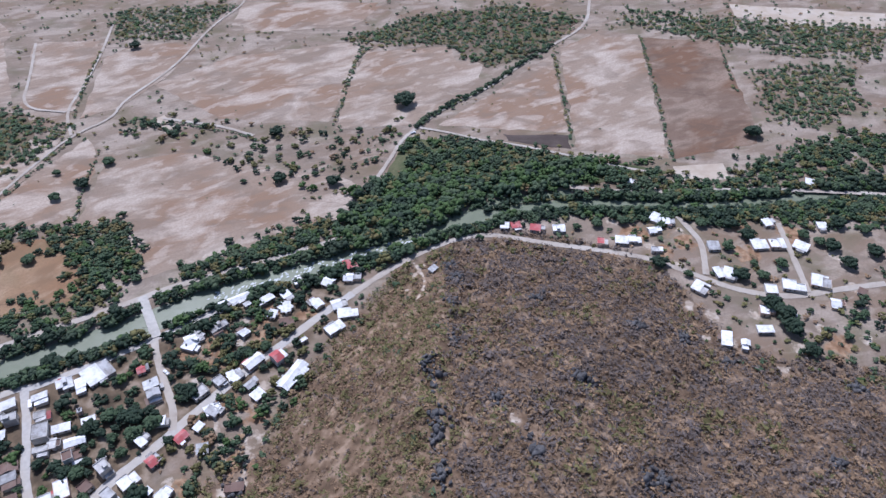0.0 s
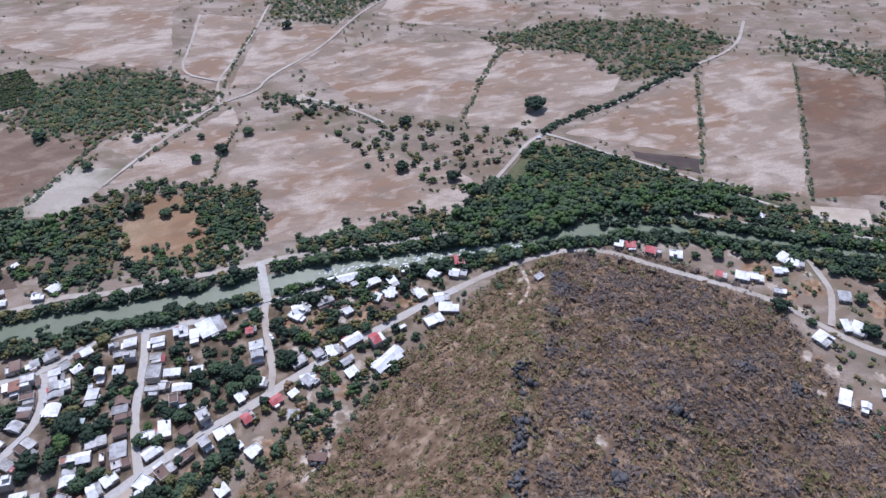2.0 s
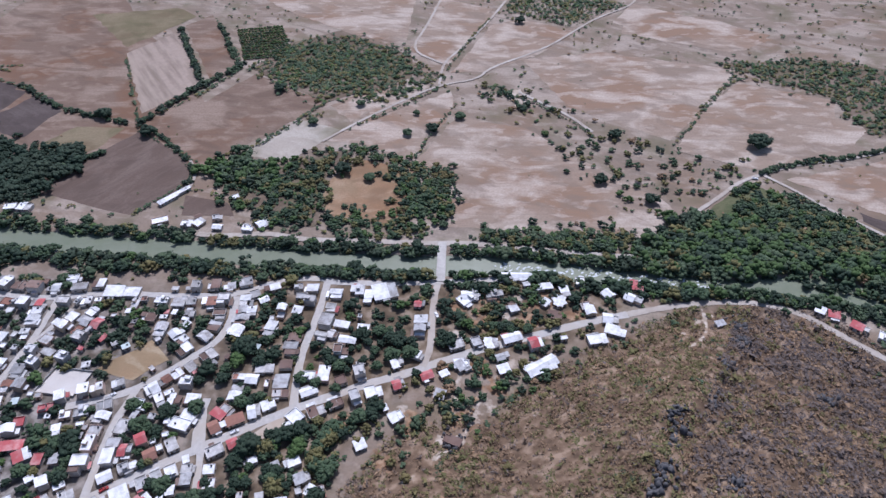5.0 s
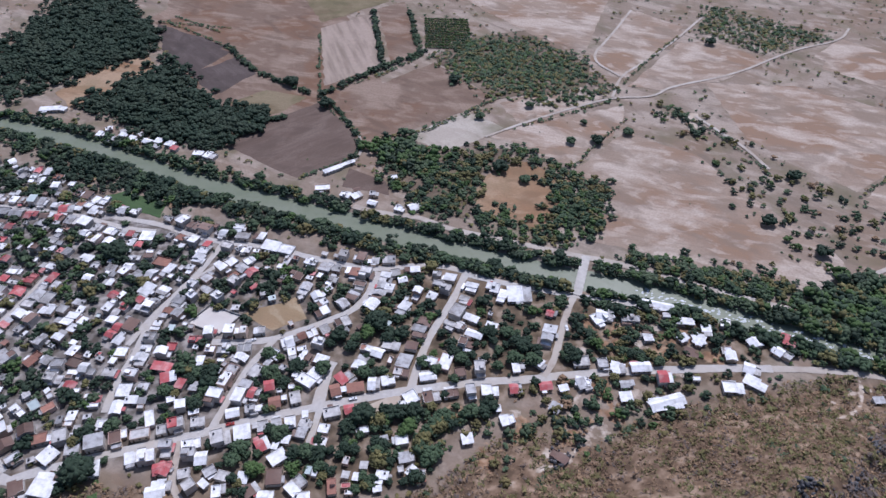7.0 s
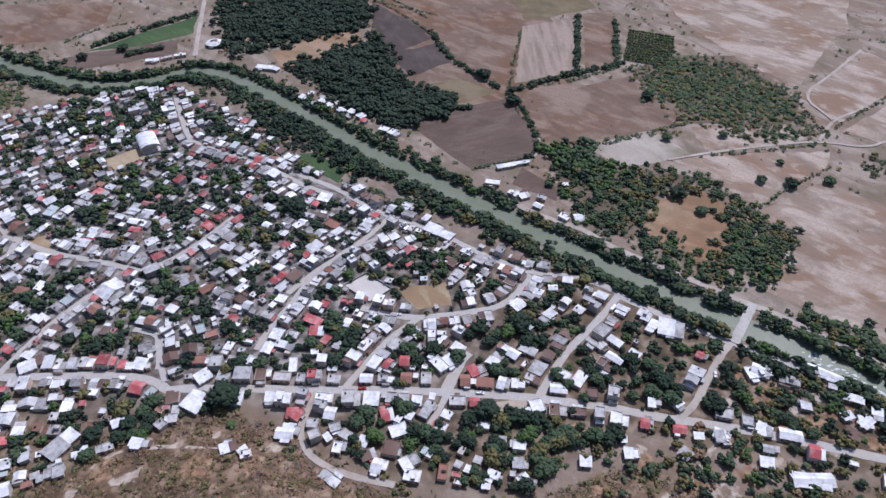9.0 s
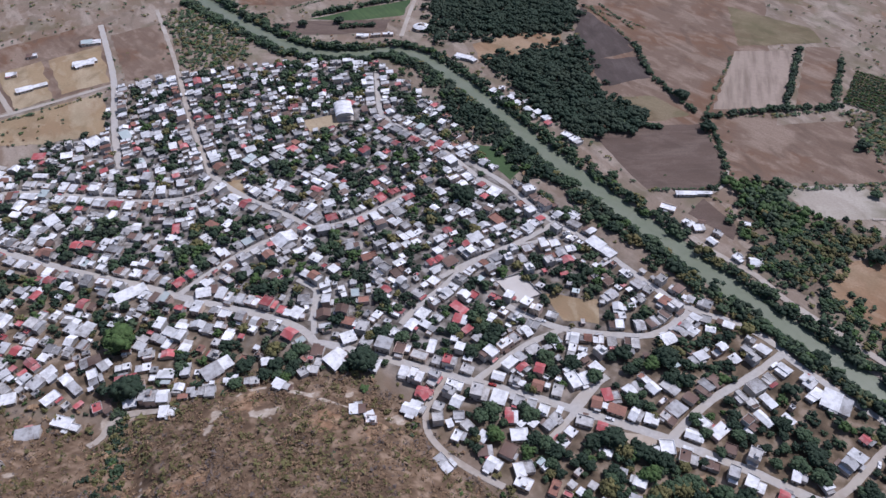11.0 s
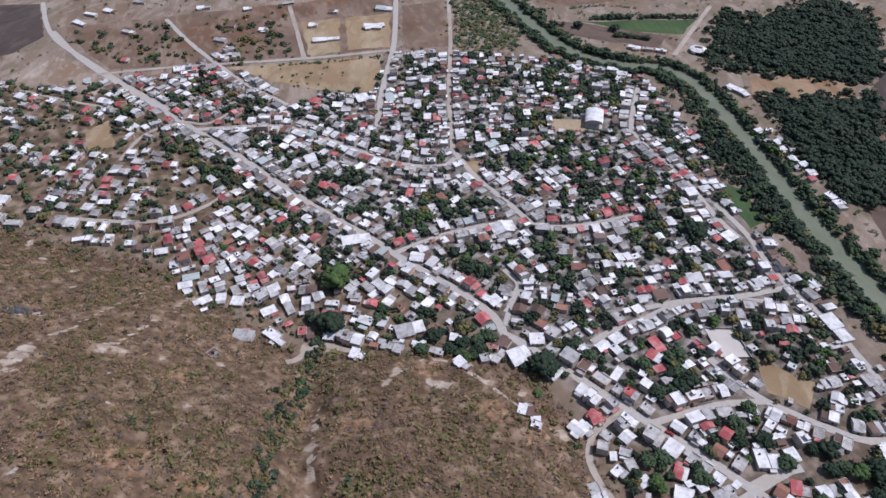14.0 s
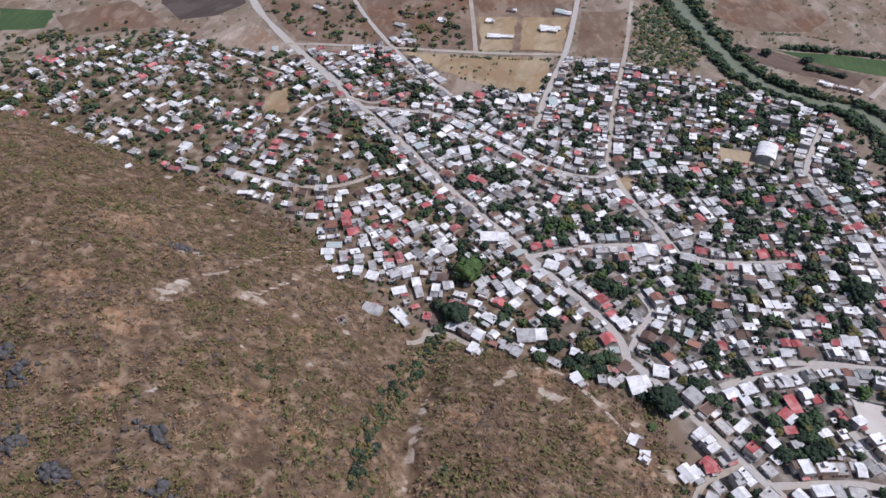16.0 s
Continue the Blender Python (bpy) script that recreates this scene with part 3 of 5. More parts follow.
def build_ground():
    fine = np.r_[np.arange(-1000, -560, 6.0), np.arange(-560, 520, 3.5), np.arange(520, 1001, 6.0)]
    far = np.array([1100, 1300, 1700, 2500, 4000, 7000.0])
    xs = np.r_[-far[::-1], fine, far]
    ys = np.r_[-far[::-1], -1000, -700, -500, -400, np.arange(-320, 330, 3.5), np.arange(330, 1001, 5.0), far]
    gx, gy = np.meshgrid(xs, ys)
    gz = ground_z(gx, gy)
    hill = np.clip(terrain(gx * 0.93, gy * 0.93) / 5, 0, 1)
    town = inside(TOWN, gx, gy).astype(float)
    for _ in range(4):
        town[1:-1, 1:-1] = (town[:-2, 1:-1] + town[2:, 1:-1] + town[1:-1, :-2] + town[1:-1, 2:] + 2 * town[1:-1, 1:-1]) / 6
    ny, nx = gx.shape
    me = bpy.data.meshes.new("ground")
    k = np.arange(nx * ny).reshape(ny, nx)
    quads = np.stack([k[:-1, :-1], k[:-1, 1:], k[1:, 1:], k[1:, :-1]], -1).reshape(-1, 4)
    me.from_pydata(np.stack([gx, gy, gz], -1).reshape(-1, 3).tolist(), [], quads.tolist())
    me.polygons.foreach_set("use_smooth", [True] * len(quads))
    zone = me.color_attributes.new("zone", "FLOAT_COLOR", "POINT")
    core = np.clip((40 - gx) / 160, 0, 1) * np.clip((gx + 620) / 160, 0.15, 1) * np.clip((gy - 215) / 60, 0, 1)
    rgba = np.stack([hill, town * (1 - hill * 0.6), town * core * (1 - hill * 0.7), 0 * hill + 1], -1)
    zone.data.foreach_set("color", rgba.ravel())
    bare, rust = worn_ground(gx, gy)
    worn = me.color_attributes.new("worn", "FLOAT_COLOR", "POINT")
    worn.data.foreach_set("color", np.stack([bare, rust, 0 * bare, 0 * bare + 1], -1).ravel())
    me.materials.append(M_GROUND)
    return tagged(new("ground", me), "dry valley floor rising into a scrub-covered hill", "ground", kind="structure")


build_ground()


def ribbon(name, line, half, z, mat, label, category, lift=None):
    """A strip along a line, lying on the ground."""
    p = np.asarray(line, float)
    d = np.gradient(p, axis=0)
    d /= np.hypot(*d.T)[:, None]
    side = np.stack([-d[:, 1], d[:, 0]], 1)
    half = half * np.ones(len(p))
    wob = 1 + 0.12 * np.sin(np.arange(len(p)) * 1.7) * np.sin(np.arange(len(p)) * 0.61 + len(p))
    heap = Heap()
    rows = []
    for s in (-1, -0.5, 0, 0.5, 1):
        q = p + side * (half * wob * s)[:, None]
        h = terrain(q[:, 0], q[:, 1]) + z if lift is None else np.full(len(q), lift)
        rows.append(np.c_[q, h])
    v = np.stack(rows, 1).reshape(-1, 3)
    heap.add(v, [(5 * i + j + 1, 5 * i + j, 5 * i + 5 + j, 5 * i + 6 + j) for i in range(len(p) - 1) for j in range(4)])
    return tagged(part(name, heap, mat, smooth=True), label, category, kind="structure")


ribbon("water", RIVER_LINE, river_half(RIVER_LINE[:, 0]) + 2.5, 0, WATER, "slow grey-green river between wooded banks", "river", lift=-1.3)
ribbon("water", SIDE_LINE, 5, 0, WATER, "narrow side channel of the river", "river", lift=-1.35)
d_river = line_gap(RIVER_PTS, plan_x, plan_y)[0]
BUSY[d_river < river_half(plan_x) + 1.5] |= 2
BUSY[line_gap(SIDE_PTS, plan_x, plan_y)[0] < 4] |= 2

STREETS = []


def road(name, width, line, mat):
    p = smooth_line(line, 4)
    look_of = "pale worn concrete village street" if mat is CONCRETE else "dusty unpaved track of pale earth"
    ribbon("road", p, width / 2, 0.22 + 0.012 * len(STREETS), mat, look_of, "road")
    pts = [tuple(q) for q in p]
    STREETS.append((width, pts))
    r, c = cell(*p.T)
    r0, r1, c0, c1 = max(r.min() - 6, 0), r.max() + 7, max(c.min() - 6, 0), c.max() + 7
    sub = np.s_[r0:r1, c0:c1]
    BUSY[sub] |= np.where(line_gap(pts, plan_x[sub], plan_y[sub])[0] < width / 2 + 0.6, 1, 0).astype(np.uint8)


FIELDS = 0


def field(name, poly, mat):
    global FIELDS
    FIELDS += 1
    z = 0.06 + 0.003 * FIELDS
    mark_poly(poly, 16 if mat in (OCHRE, SAND) else 8)
    heap = Heap()
    p = np.array(poly, float)
    if terrain(*p.T).max() < 0.02:
        # wavering edges
        edge = []
        for a, b in zip(p, np.roll(p, -1, 0)):
            n = max(2, int(np.hypot(*(b - a)) / 9))
            for i in range(n):
                q = a + (b - a) * i / n
                w = 0.0 if i == 0 else 1.3
                edge.append((q[0] + w * math.sin(q[1] * 0.9 + i), q[1] + w * math.sin(q[0] * 0.8 + 2 * i), z))
        heap.add(edge, [tuple(range(len(edge)))])
    else:
        x0, x1, y0, y1 = p[:, 0].min(), p[:, 0].max(), p[:, 1].min(), p[:, 1].max()
        gx, gy = np.meshgrid(np.arange(x0, x1, 1.5), np.arange(y0, y1, 1.5))
        keep = inside(poly, gx + 1.2 * np.sin(gy * 0.7), gy + 1.2 * np.sin(gx * 0.8))
        for x, y in zip(gx[keep], gy[keep]):
            cx, cy = np.array([x, x + 1.5, x + 1.5, x]), np.array([y, y, y + 1.5, y + 1.5])
            heap.add(np.c_[cx, cy, terrain(cx, cy) + 0.16 + z], [(0, 1, 2, 3)])
    if heap.count:
        words = {"ploughed_soil": "bare ploughed field of violet-brown soil", "green_crop": "green irrigated crop field", "dark_ploughed_soil": "dark freshly ploughed field", "bare_sand": "bare patch of pale trodden sand", "dry_yellow_grass": "open lot of dry yellow grass"}
        tagged(part("ground_patch", heap, mat), words.get(mat.name, "dry harvested field of pale brown stubble"), "field", kind="structure")


# ---- vegetation ----
PHI = (1 + 5**0.5) / 2
ICO_V = np.array([(-1, PHI, 0), (1, PHI, 0), (-1, -PHI, 0), (1, -PHI, 0), (0, -1, PHI), (0, 1, PHI), (0, -1, -PHI), (0, 1, -PHI), (PHI, 0, -1), (PHI, 0, 1), (-PHI, 0, -1), (-PHI, 0, 1)]) / 1.9
ICO_F = np.array([(0, 11, 5), (0, 5, 1), (0, 1, 7), (0, 7, 10), (0, 10, 11), (1, 5, 9), (5, 11, 4), (11, 10, 2), (10, 7, 6), (7, 1, 8), (3, 9, 4), (3, 4, 2), (3, 2, 6), (3, 6, 8), (3, 8, 9), (4, 9, 5), (2, 4, 11), (6, 2, 10), (8, 6, 7), (9, 8, 1)])
rng = np.random.default_rng(7)


OCT_V = np.array([(1, 0, 0), (0, 1, 0), (-1, 0, 0), (0, -1, 0), (0, 0, 1), (0, 0, -1)], float)
OCT_F = np.array([(0, 1, 4), (1, 2, 4), (2, 3, 4), (3, 0, 4), (1, 0, 5), (2, 1, 5), (3, 2, 5), (0, 3, 5)])


def tufts(centre, radius, flat, slot):
    """Small ragged eight-sided tufts, each turned its own way."""
    n = len(centre)
    a = rng.uniform(0, 6.3, (n, 1))
    v = OCT_V[None] * rng.uniform(0.7, 1.4, (n, 6, 1)) * np.asarray(radius)[:, None, None] + rng.normal(0, 0.16, (n, 6, 3)) * np.asarray(radius)[:, None, None]
    x, y = v[..., 0] * np.cos(a) - v[..., 1] * np.sin(a), v[..., 0] * np.sin(a) + v[..., 1] * np.cos(a)
    v = np.stack([x, y, v[..., 2] * flat], -1) + centre[:, None]
    f = OCT_F[None] + 6 * np.arange(n)[:, None, None]
    return v.reshape(-1, 3), f.reshape(-1, 3), np.repeat(slot, 8)


def caps(centre, radius, flat, slot):
    """Low ragged brush: a crooked tip over five spread-out corners."""
    n = len(centre)
    a = rng.uniform(0, 6.3, (n, 1)) + np.arange(5) * 1.257 + rng.normal(0, 0.25, (n, 5))
    w = rng.uniform(0.6, 1.4, (n, 5))
    rim = np.stack([w * np.cos(a), w * np.sin(a), rng.uniform(-0.5, 0.2, (n, 5))], -1)
    tip = np.concatenate([rng.normal(0, 0.3, (n, 1, 2)), rng.uniform(0.7, 1.2, (n, 1, 1))], -1)
    v = np.concatenate([rim, tip], 1) * np.asarray(radius)[:, None, None] * np.array([1, 1, flat]) + centre[:, None]
    f = np.array([(k, (k + 1) % 5, 5) for k in range(5)])[None] + 6 * np.arange(n)[:, None, None]
    return v.reshape(-1, 3), f.reshape(-1, 3), np.repeat(slot, 5)


def leaves(centre, radius, slot):
    """Loose sprays of foliage or twigs: single crooked blades."""
    n = len(centre)
    v = rng.normal(0, 0.75, (n, 3, 3)) * np.array([1, 1, 0.4]) * np.asarray(radius)[:, None, None] + centre[:, None]
    return v.reshape(-1, 3), np.arange(3 * n).reshape(n, 3), np.asarray(slot)


def joined(*sets):
    v, f, s, base = [], [], [], 0
    for a, b, c in sets:
        v.append(a), f.append(b + base), s.append(c)
        base += len(a)
    return np.concatenate(v), np.concatenate(f), np.concatenate(s)


def clumps(centre, radius, flat, slot):
    """Ragged leaf clumps: jittered twenty-sided lumps at the given centres. Returns vertices, faces and slots."""
    n = len(centre)
    v = ICO_V[None] * rng.uniform(0.62, 1.35, (n, 12, 1)) * np.asarray(radius)[:, None, None]
    v = v * np.array([1, 1, flat]) + centre[:, None]
    f = ICO_F[None] + 12 * np.arange(n)[:, None, None]
    return v.reshape(-1, 3), f.reshape(-1, 3), np.repeat(slot, 20)


def mesh_from(name, v, f, slots, materials):
    me = bpy.data.meshes.new(name)
    me.vertices.add(len(v))
    me.vertices.foreach_set("co", np.asarray(v, np.float32).ravel())
    me.loops.add(3 * len(f))
    me.loops.foreach_set("vertex_index", np.asarray(f, np.int32).ravel())
    me.polygons.add(len(f))
    me.polygons.foreach_set("loop_start", np.arange(0, 3 * len(f), 3, dtype=np.int32))
    for m in materials:
        me.materials.append(m)
    me.polygons.foreach_set("material_index", np.asarray(slots, np.int32))
    me.update(calc_edges=True)
    return me


GREENS = [LEAF, LEAF_PALE, LEAF_BRIGHT, TWIG, TWIG_GREY, LEAF_DARK]


def crown_clumps(x, y, z, r, count, slot):
    """Centres and sizes of the clumps of one crown, a lopsided dome with gaps."""
    a, q = rng.uniform(0, 2 * math.pi, count), np.sqrt(rng.uniform(0.02, 1, count))
    lean = rng.uniform(0.75, 1.2, 2)
    lobes = 1 + 0.22 * np.sin(a * 3 + rng.uniform(0, 6)) + 0.12 * np.sin(a * 5 + rng.uniform(0, 6))
    top = np.sqrt(np.maximum(1 - (q * 0.93) ** 2, 0.05)) * r * 0.72
    h = top * rng.uniform(0.45, 1.0, count)
    c = np.stack([x + q * r * lobes * np.cos(a) * lean[0] * 0.86, y + q * r * lobes * np.sin(a) * lean[1] * 0.86, z + h], 1)
    return c, r * rng.uniform(0.24, 0.42, count) * (1.45 if count < 10 else 1.25 if count < 20 else 1.0), np.full(count, slot)


def trunk_heap(r, height):
    heap = Heap()
    t = 0.05 * r + 0.1

    def limb(p, q, a, b):
        p, q = Vector(p), Vector(q)
        side = (q - p).cross(Vector((0.3, 0.7, 0.2))).normalized()
        up = (q - p).cross(side).normalized()
        ring = [side * math.cos(k * math.pi / 3) + up * math.sin(k * math.pi / 3) for k in range(6)]
        heap.add([p + s * a for s in ring] + [q + s * b for s in ring], [(k, (k + 1) % 6, 6 + (k + 1) % 6, 6 + k) for k in range(6)])

    limb((0, 0, -0.3), (0.05 * r, 0.02 * r, height * 0.55), t, t * 0.7)
    for k in range(4):
        a = k * 1.6 + 0.4
        limb((0.05 * r, 0.02 * r, height * 0.5), (0.5 * r * math.cos(a), 0.5 * r * math.sin(a), height * 1.05), t * 0.55, t * 0.2)
    return heap


TREE_KINDS = []  # template crowns and trunks, shared by the nearer trees
for kind_at, (r0, slot0, n0) in enumerate([(3.2, 0, 46), (4.2, 0, 60), (5.2, 0, 74), (6.8, 0, 96), (8.5, 0, 120), (4.0, 1, 54), (5.0, 1, 64), (4.4, 2, 60), (3.4, 2, 46), (9.5, 2, 130), (2.6, 5, 40), (3.8, 5, 56), (5.0, 5, 72), (7.5, 5, 110)]):
    tall = r0 * 0.55 + 0.8
    c0, s0, k0 = crown_clumps(0, 0, tall * 0.72, r0, n0, 0)
    c1, s1, k1 = crown_clumps(0, 0, tall * 0.75, r0 * 1.1, 3 * n0, 0)
    v0, f0, m0 = joined(tufts(c0, s0, 0.8, k0), leaves(c1, s1 * 0.55, k1))
    TREE_KINDS.append((r0, slot0, mesh_from("crown", v0, f0, m0, [GREENS[slot0]]), trunk_heap(r0, tall).mesh("trunk", [BARK])))

WORDS = ["broad dark-green shade tree with a dense ragged crown", "dusty olive-green tree with a thin dry crown", "bright green leafy tree with a rounded lobed crown", "", "", "dense blackish-green mango tree with a rounded crown"]
NEAR_TREES = []
LOW, SPRAY = [[], [], []], [[], [], []]
FAR = [[], [], []]  # centres, sizes, slots of everything too many to count


def tree_thing(x, y, r, slot, group):
    fits = [k for k in TREE_KINDS if k[1] == slot]
    r0, _, crown, trunk = min(fits, key=lambda k: abs(k[0] - r))
    top = empty("tree", pose(x, y, float(ground_z(x, y)), 0, 0, (x * 37 + y * 11) % 360), WORDS[slot], "tree", group)
    top.scale = (r / r0,) * 3
    for name, me in (("trunk", trunk), ("crown", crown)):
        new(name, me).parent = top


def far_tree(x, y, r, slot, count, z=None):
    z = float(PLAN_Z[cell(x, y)]) if z is None else z
    c, s, k = crown_clumps(x, y, z + r * 0.3, r, count, slot)
    into = FAR if count > 9 else LOW
    into[0].append(c), into[1].append(s), into[2].append(k)
    if into is LOW:
        return
    c, s, k = crown_clumps(x, y, z + r * 0.36, r * 1.08, 2 * count, slot)
    SPRAY[0].append(c), SPRAY[1].append(np.full(2 * count, r * 0.2)), SPRAY[2].append(k)


DEEP, MIXED, SCRUB, LOOSE, MANGO = (0.5, 0.06, 0.44), (0.6, 0.22, 0.18), (0.62, 0.28, 0.1), (0.55, 0.3, 0.08), (1.0, 0.0, 0.0)


def pick(shares):
    u = rng.random()
    return 0 if u < shares[0] else 1 if u < shares[0] + shares[1] else 2 if u < sum(shares) else 3


def wood(name, poly, shares, count):
    """Trees and bushes spread over a polygon."""
    p = np.array(poly, float)
    made = 0
    area = abs(sum(a[0] * b[1] - b[0] * a[1] for a, b in zip(poly, poly[1:] + poly[:1]))) / 2
    count = int(area / (19 if shares is MANGO else 23 if shares is DEEP else 14 if shares is MIXED else 100 if shares is LOOSE else 13))
    for _ in range(count * 12):
        x, y = rng.uniform(p[:, 0].min(), p[:, 0].max()), rng.uniform(p[:, 1].min(), p[:, 1].max())
        if made >= count:
            break
        if not inside(poly, x, y):
            continue
        x, y = x + rng.normal(0, 7), y + rng.normal(0, 7)
        if BUSY[cell(x, y)] & 7:
            continue
        r = rng.uniform(3.0, 7.0) if shares is DEEP else rng.uniform(1.8, 3.6) * (1.9 if rng.random() < 0.25 else 1.0) if shares is MANGO else rng.uniform(1.3, 4.0) if shares is MIXED or shares is LOOSE else rng.uniform(0.9, 2.8)
        far_tree(x, y, r, 5 if shares is MANGO or (shares is not SCRUB and rng.random() < 0.15) else pick(shares), 11 if r > 2.6 else 7)
        made += 1


def tree_row(line, r0, r1):
    """A close row of tall field-edge trees."""
    for x, y in smooth_line(line, (r0 + r1) * 0.55):
        if rng.random() < 0.93:
            far_tree(x + rng.normal(0, 1.0), y + rng.normal(0, 1.0), rng.uniform(r0, r1), 5 if rng.random() < 0.5 else 0, 14)


def hedge(name, line):
    p = smooth_line(line, 3.2)
    for x, y in p:
        if rng.random() < 0.82:
            far_tree(x + rng.normal(0, 0.7), y + rng.normal(0, 0.7), rng.uniform(1.0, 2.4), 0 if rng.random() < 0.75 else 1, 7)


# ---- roads and fields ----
road("main", 5.8, [(-856, 225), (-768, 216), (-652, 224), (-555, 231), (-494, 237), (-395, 238), (-325, 247), (-296, 247), (-260, 251), (-232, 254), (-203, 254), (-185, 244), (-188, 247), (-153, 250), (-119, 252), (-84, 254), (-50, 257), (-22, 257), (19, 258), (53, 256), (86, 253), (107, 249), (122, 248), (157, 244), (195, 237), (234, 230), (261, 223)], CONCRETE)
road("outer_road", 5.2, [(-604, 233), (-686, 224), (-764, 221), (-826, 216), (-879, 226), (-947, 250)], CONCRETE)
road("outer_lane", 3.4, [(-745, 145), (-690, 170), (-639, 198)], DIRT)
road("hill_road", 4.8, [(261, 223), (292, 215), (335, 198), (364, 173), (375, 131), (389, 91), (399, 56), (399, 35), (398, 15), (398, -9), (409, -41), (430, -63), (457, -96)], DIRT)
road("bridge_street", 4.5, [(163, 311), (153, 298), (142, 280), (130, 259), (119, 249)], DIRT)
road("street_a", 5, [(95, 349), (77, 321), (57, 297), (44, 273), (37, 257)], CONCRETE)
road("street_b", 5, [(34, 364), (18, 333), (-8, 324), (-42, 316), (-62, 318), (-82, 323)], CONCRETE)
road("river_street", 5, [(225, 284), (187, 299), (162, 311), (137, 323), (94, 347), (97, 350), (70, 365), (34, 365), (-3, 384), (-43, 410), (-75, 421), (-98, 434), (-122, 454), (-159, 471)], CONCRETE)
road("street_c", 4.5, [(-22, 255), (-16, 272), (-6, 289)], CONCRETE)
road("street_d", 4.5, [(-42, 316), (-59, 297), (-70, 277), (-81, 255)], CONCRETE)
road("street_e", 4.5, [(-75, 421), (-93, 390), (-107, 373), (-123, 350), (-129, 325), (-139, 301), (-143, 281)], CONCRETE)
road("street_f", 4, [(-98, 251), (-100, 237), (-102, 225), (-95, 210), (-80, 201), (-60, 196), (-42, 194)], DIRT)
road("street_g", 4, [(-10, 282), (-18, 255), (-27, 232)], CONCRETE)
road("street_h", 5, [(-363, 376), (-318, 359), (-279, 354), (-246, 346)], CONCRETE)
road("street_i", 5, [(-298, 249), (-285, 297), (-261, 337)], CONCRETE)
road("street_j", 5, [(-555, 231), (-508, 292), (-476, 304), (-426, 315), (-382, 326), (-350, 350), (-353, 369)], CONCRETE)
road("street_k", 5, [(-723, 212), (-689, 266), (-652, 317), (-594, 392), (-546, 470)], DIRT)
road("street_l", 6, [(-658, 575), (-585, 508), (-546, 470), (-501, 417), (-462, 375), (-439, 354)], CONCRETE)
road("street_m", 5, [(-724, 459), (-659, 423), (-600, 389)], DIRT)
road("street_n", 5, [(-794, 333), (-734, 322), (-661, 315), (-591, 312), (-531, 318)], CONCRETE)
road("street_o", 4.5, [(-625, 634), (-553, 565), (-507, 520), (-435, 443), (-363, 376)], DIRT)
road("street_p", 5, [(-313, 595), (-286, 543), (-268, 512), (-233, 499), (-189, 481), (-149, 454), (-126, 446)], CONCRETE)
road("street_q", 4, [(-519, 86), (-484, 114), (-457, 139), (-446, 165), (-449, 208)], DIRT)
road("street_r", 4, [(-135, 332), (-117, 362), (-92, 387), (-68, 405)], CONCRETE)
road("street_s", 4, [(-211, 288), (-202, 267), (-192, 252)], CONCRETE)
road("street_t", 4, [(-246, 346), (-221, 366), (-198, 412)], CONCRETE)
road("street_u", 4.5, [(-240, 168), (-270, 154), (-266, 136), (-268, 129)], DIRT)
road("street_v", 4, [(-229, 292), (-207, 288), (-200, 261)], CONCRETE)
road("street_w", 4, [(-557, 269), (-553, 242), (-577, 231), (-583, 194), (-556, 159)], DIRT)
road("lane_a", 4.5, [(456, 52), (444, 38), (435, 28), (417, 21), (402, 16)], DIRT)
road("lane_b", 4.5, [(487, -17), (467, -27), (445, -38), (420, -50)], DIRT)
road("bank_road", 5.2, [(26, 443), (44, 430), (74, 419), (93, 399), (127, 380), (155, 363), (183, 346), (198, 339), (232, 314), (266, 289), (302, 265)], DIRT)
road("bank_east", 4.6, [(448, 143), (464, 100), (488, 61), (513, 22), (536, -18), (568, -86)], DIRT)
road("field_track_a", 3.4, [(372, 282), (406, 288), (437, 296), (463, 295), (507, 290), (554, 272), (627, 263), (678, 253), (742, 239), (810, 263)], DIRT)
road("field_track_b", 2.8, [(463, 293), (469, 270), (475, 227), (481, 211), (489, 171), (493, 131), (502, 89)], DIRT)
road("field_track_c", 2.6, [(44, 544), (44, 520), (33, 503)], DIRT)
road("field_track_d", 2.8, [(155, 517), (194, 531), (247, 546), (295, 557), (335, 548), (357, 564), (432, 571), (503, 599), (534, 609), (592, 617), (618, 641)], DIRT)
road("field_track_e", 2.8, [(295, 557), (319, 595), (352, 615), (411, 657), (472, 708)], DIRT)
road("field_track_f", 2.8, [(319, 595), (302, 638), (343, 680), (397, 743)], DIRT)
road("far_track", 5, [(-321, 676), (-336, 730), (-360, 823)], DIRT)
road("dry_creek", 3.2, [(357, 507), (365, 480), (375, 448), (377, 415)], DIRT)
field("north_soil", [(-161, 853), (-58, 971), (47, 1011), (87, 540), (22, 506), (-28, 516), (-79, 563)], RED_EARTH)
field("west_soil", [(-862, 231), (-662, 585), (-548, 471), (-655, 319), (-722, 229)], RED_EARTH)
field("violet", [(-79, 558), (-55, 577), (13, 612), (30, 575), (46, 530), (24, 504), (-16, 492)], PLOUGHED)
field("red_earth", [(140, 667), (182, 576), (61, 531), (26, 608)], RED_EARTH)
field("pale", [(149, 562), (176, 528), (155, 517), (112, 498), (87, 535)], PALE)
field("stubble_wide", [(282, 496), (327, 449), (344, 378), (366, 309), (364, 293), (327, 276), (268, 313), (196, 361), (225, 406), (214, 451)], STUBBLE)
field("orange", [(172, 476), (209, 440), (188, 407), (163, 383), (113, 425), (139, 459)], ORANGE)
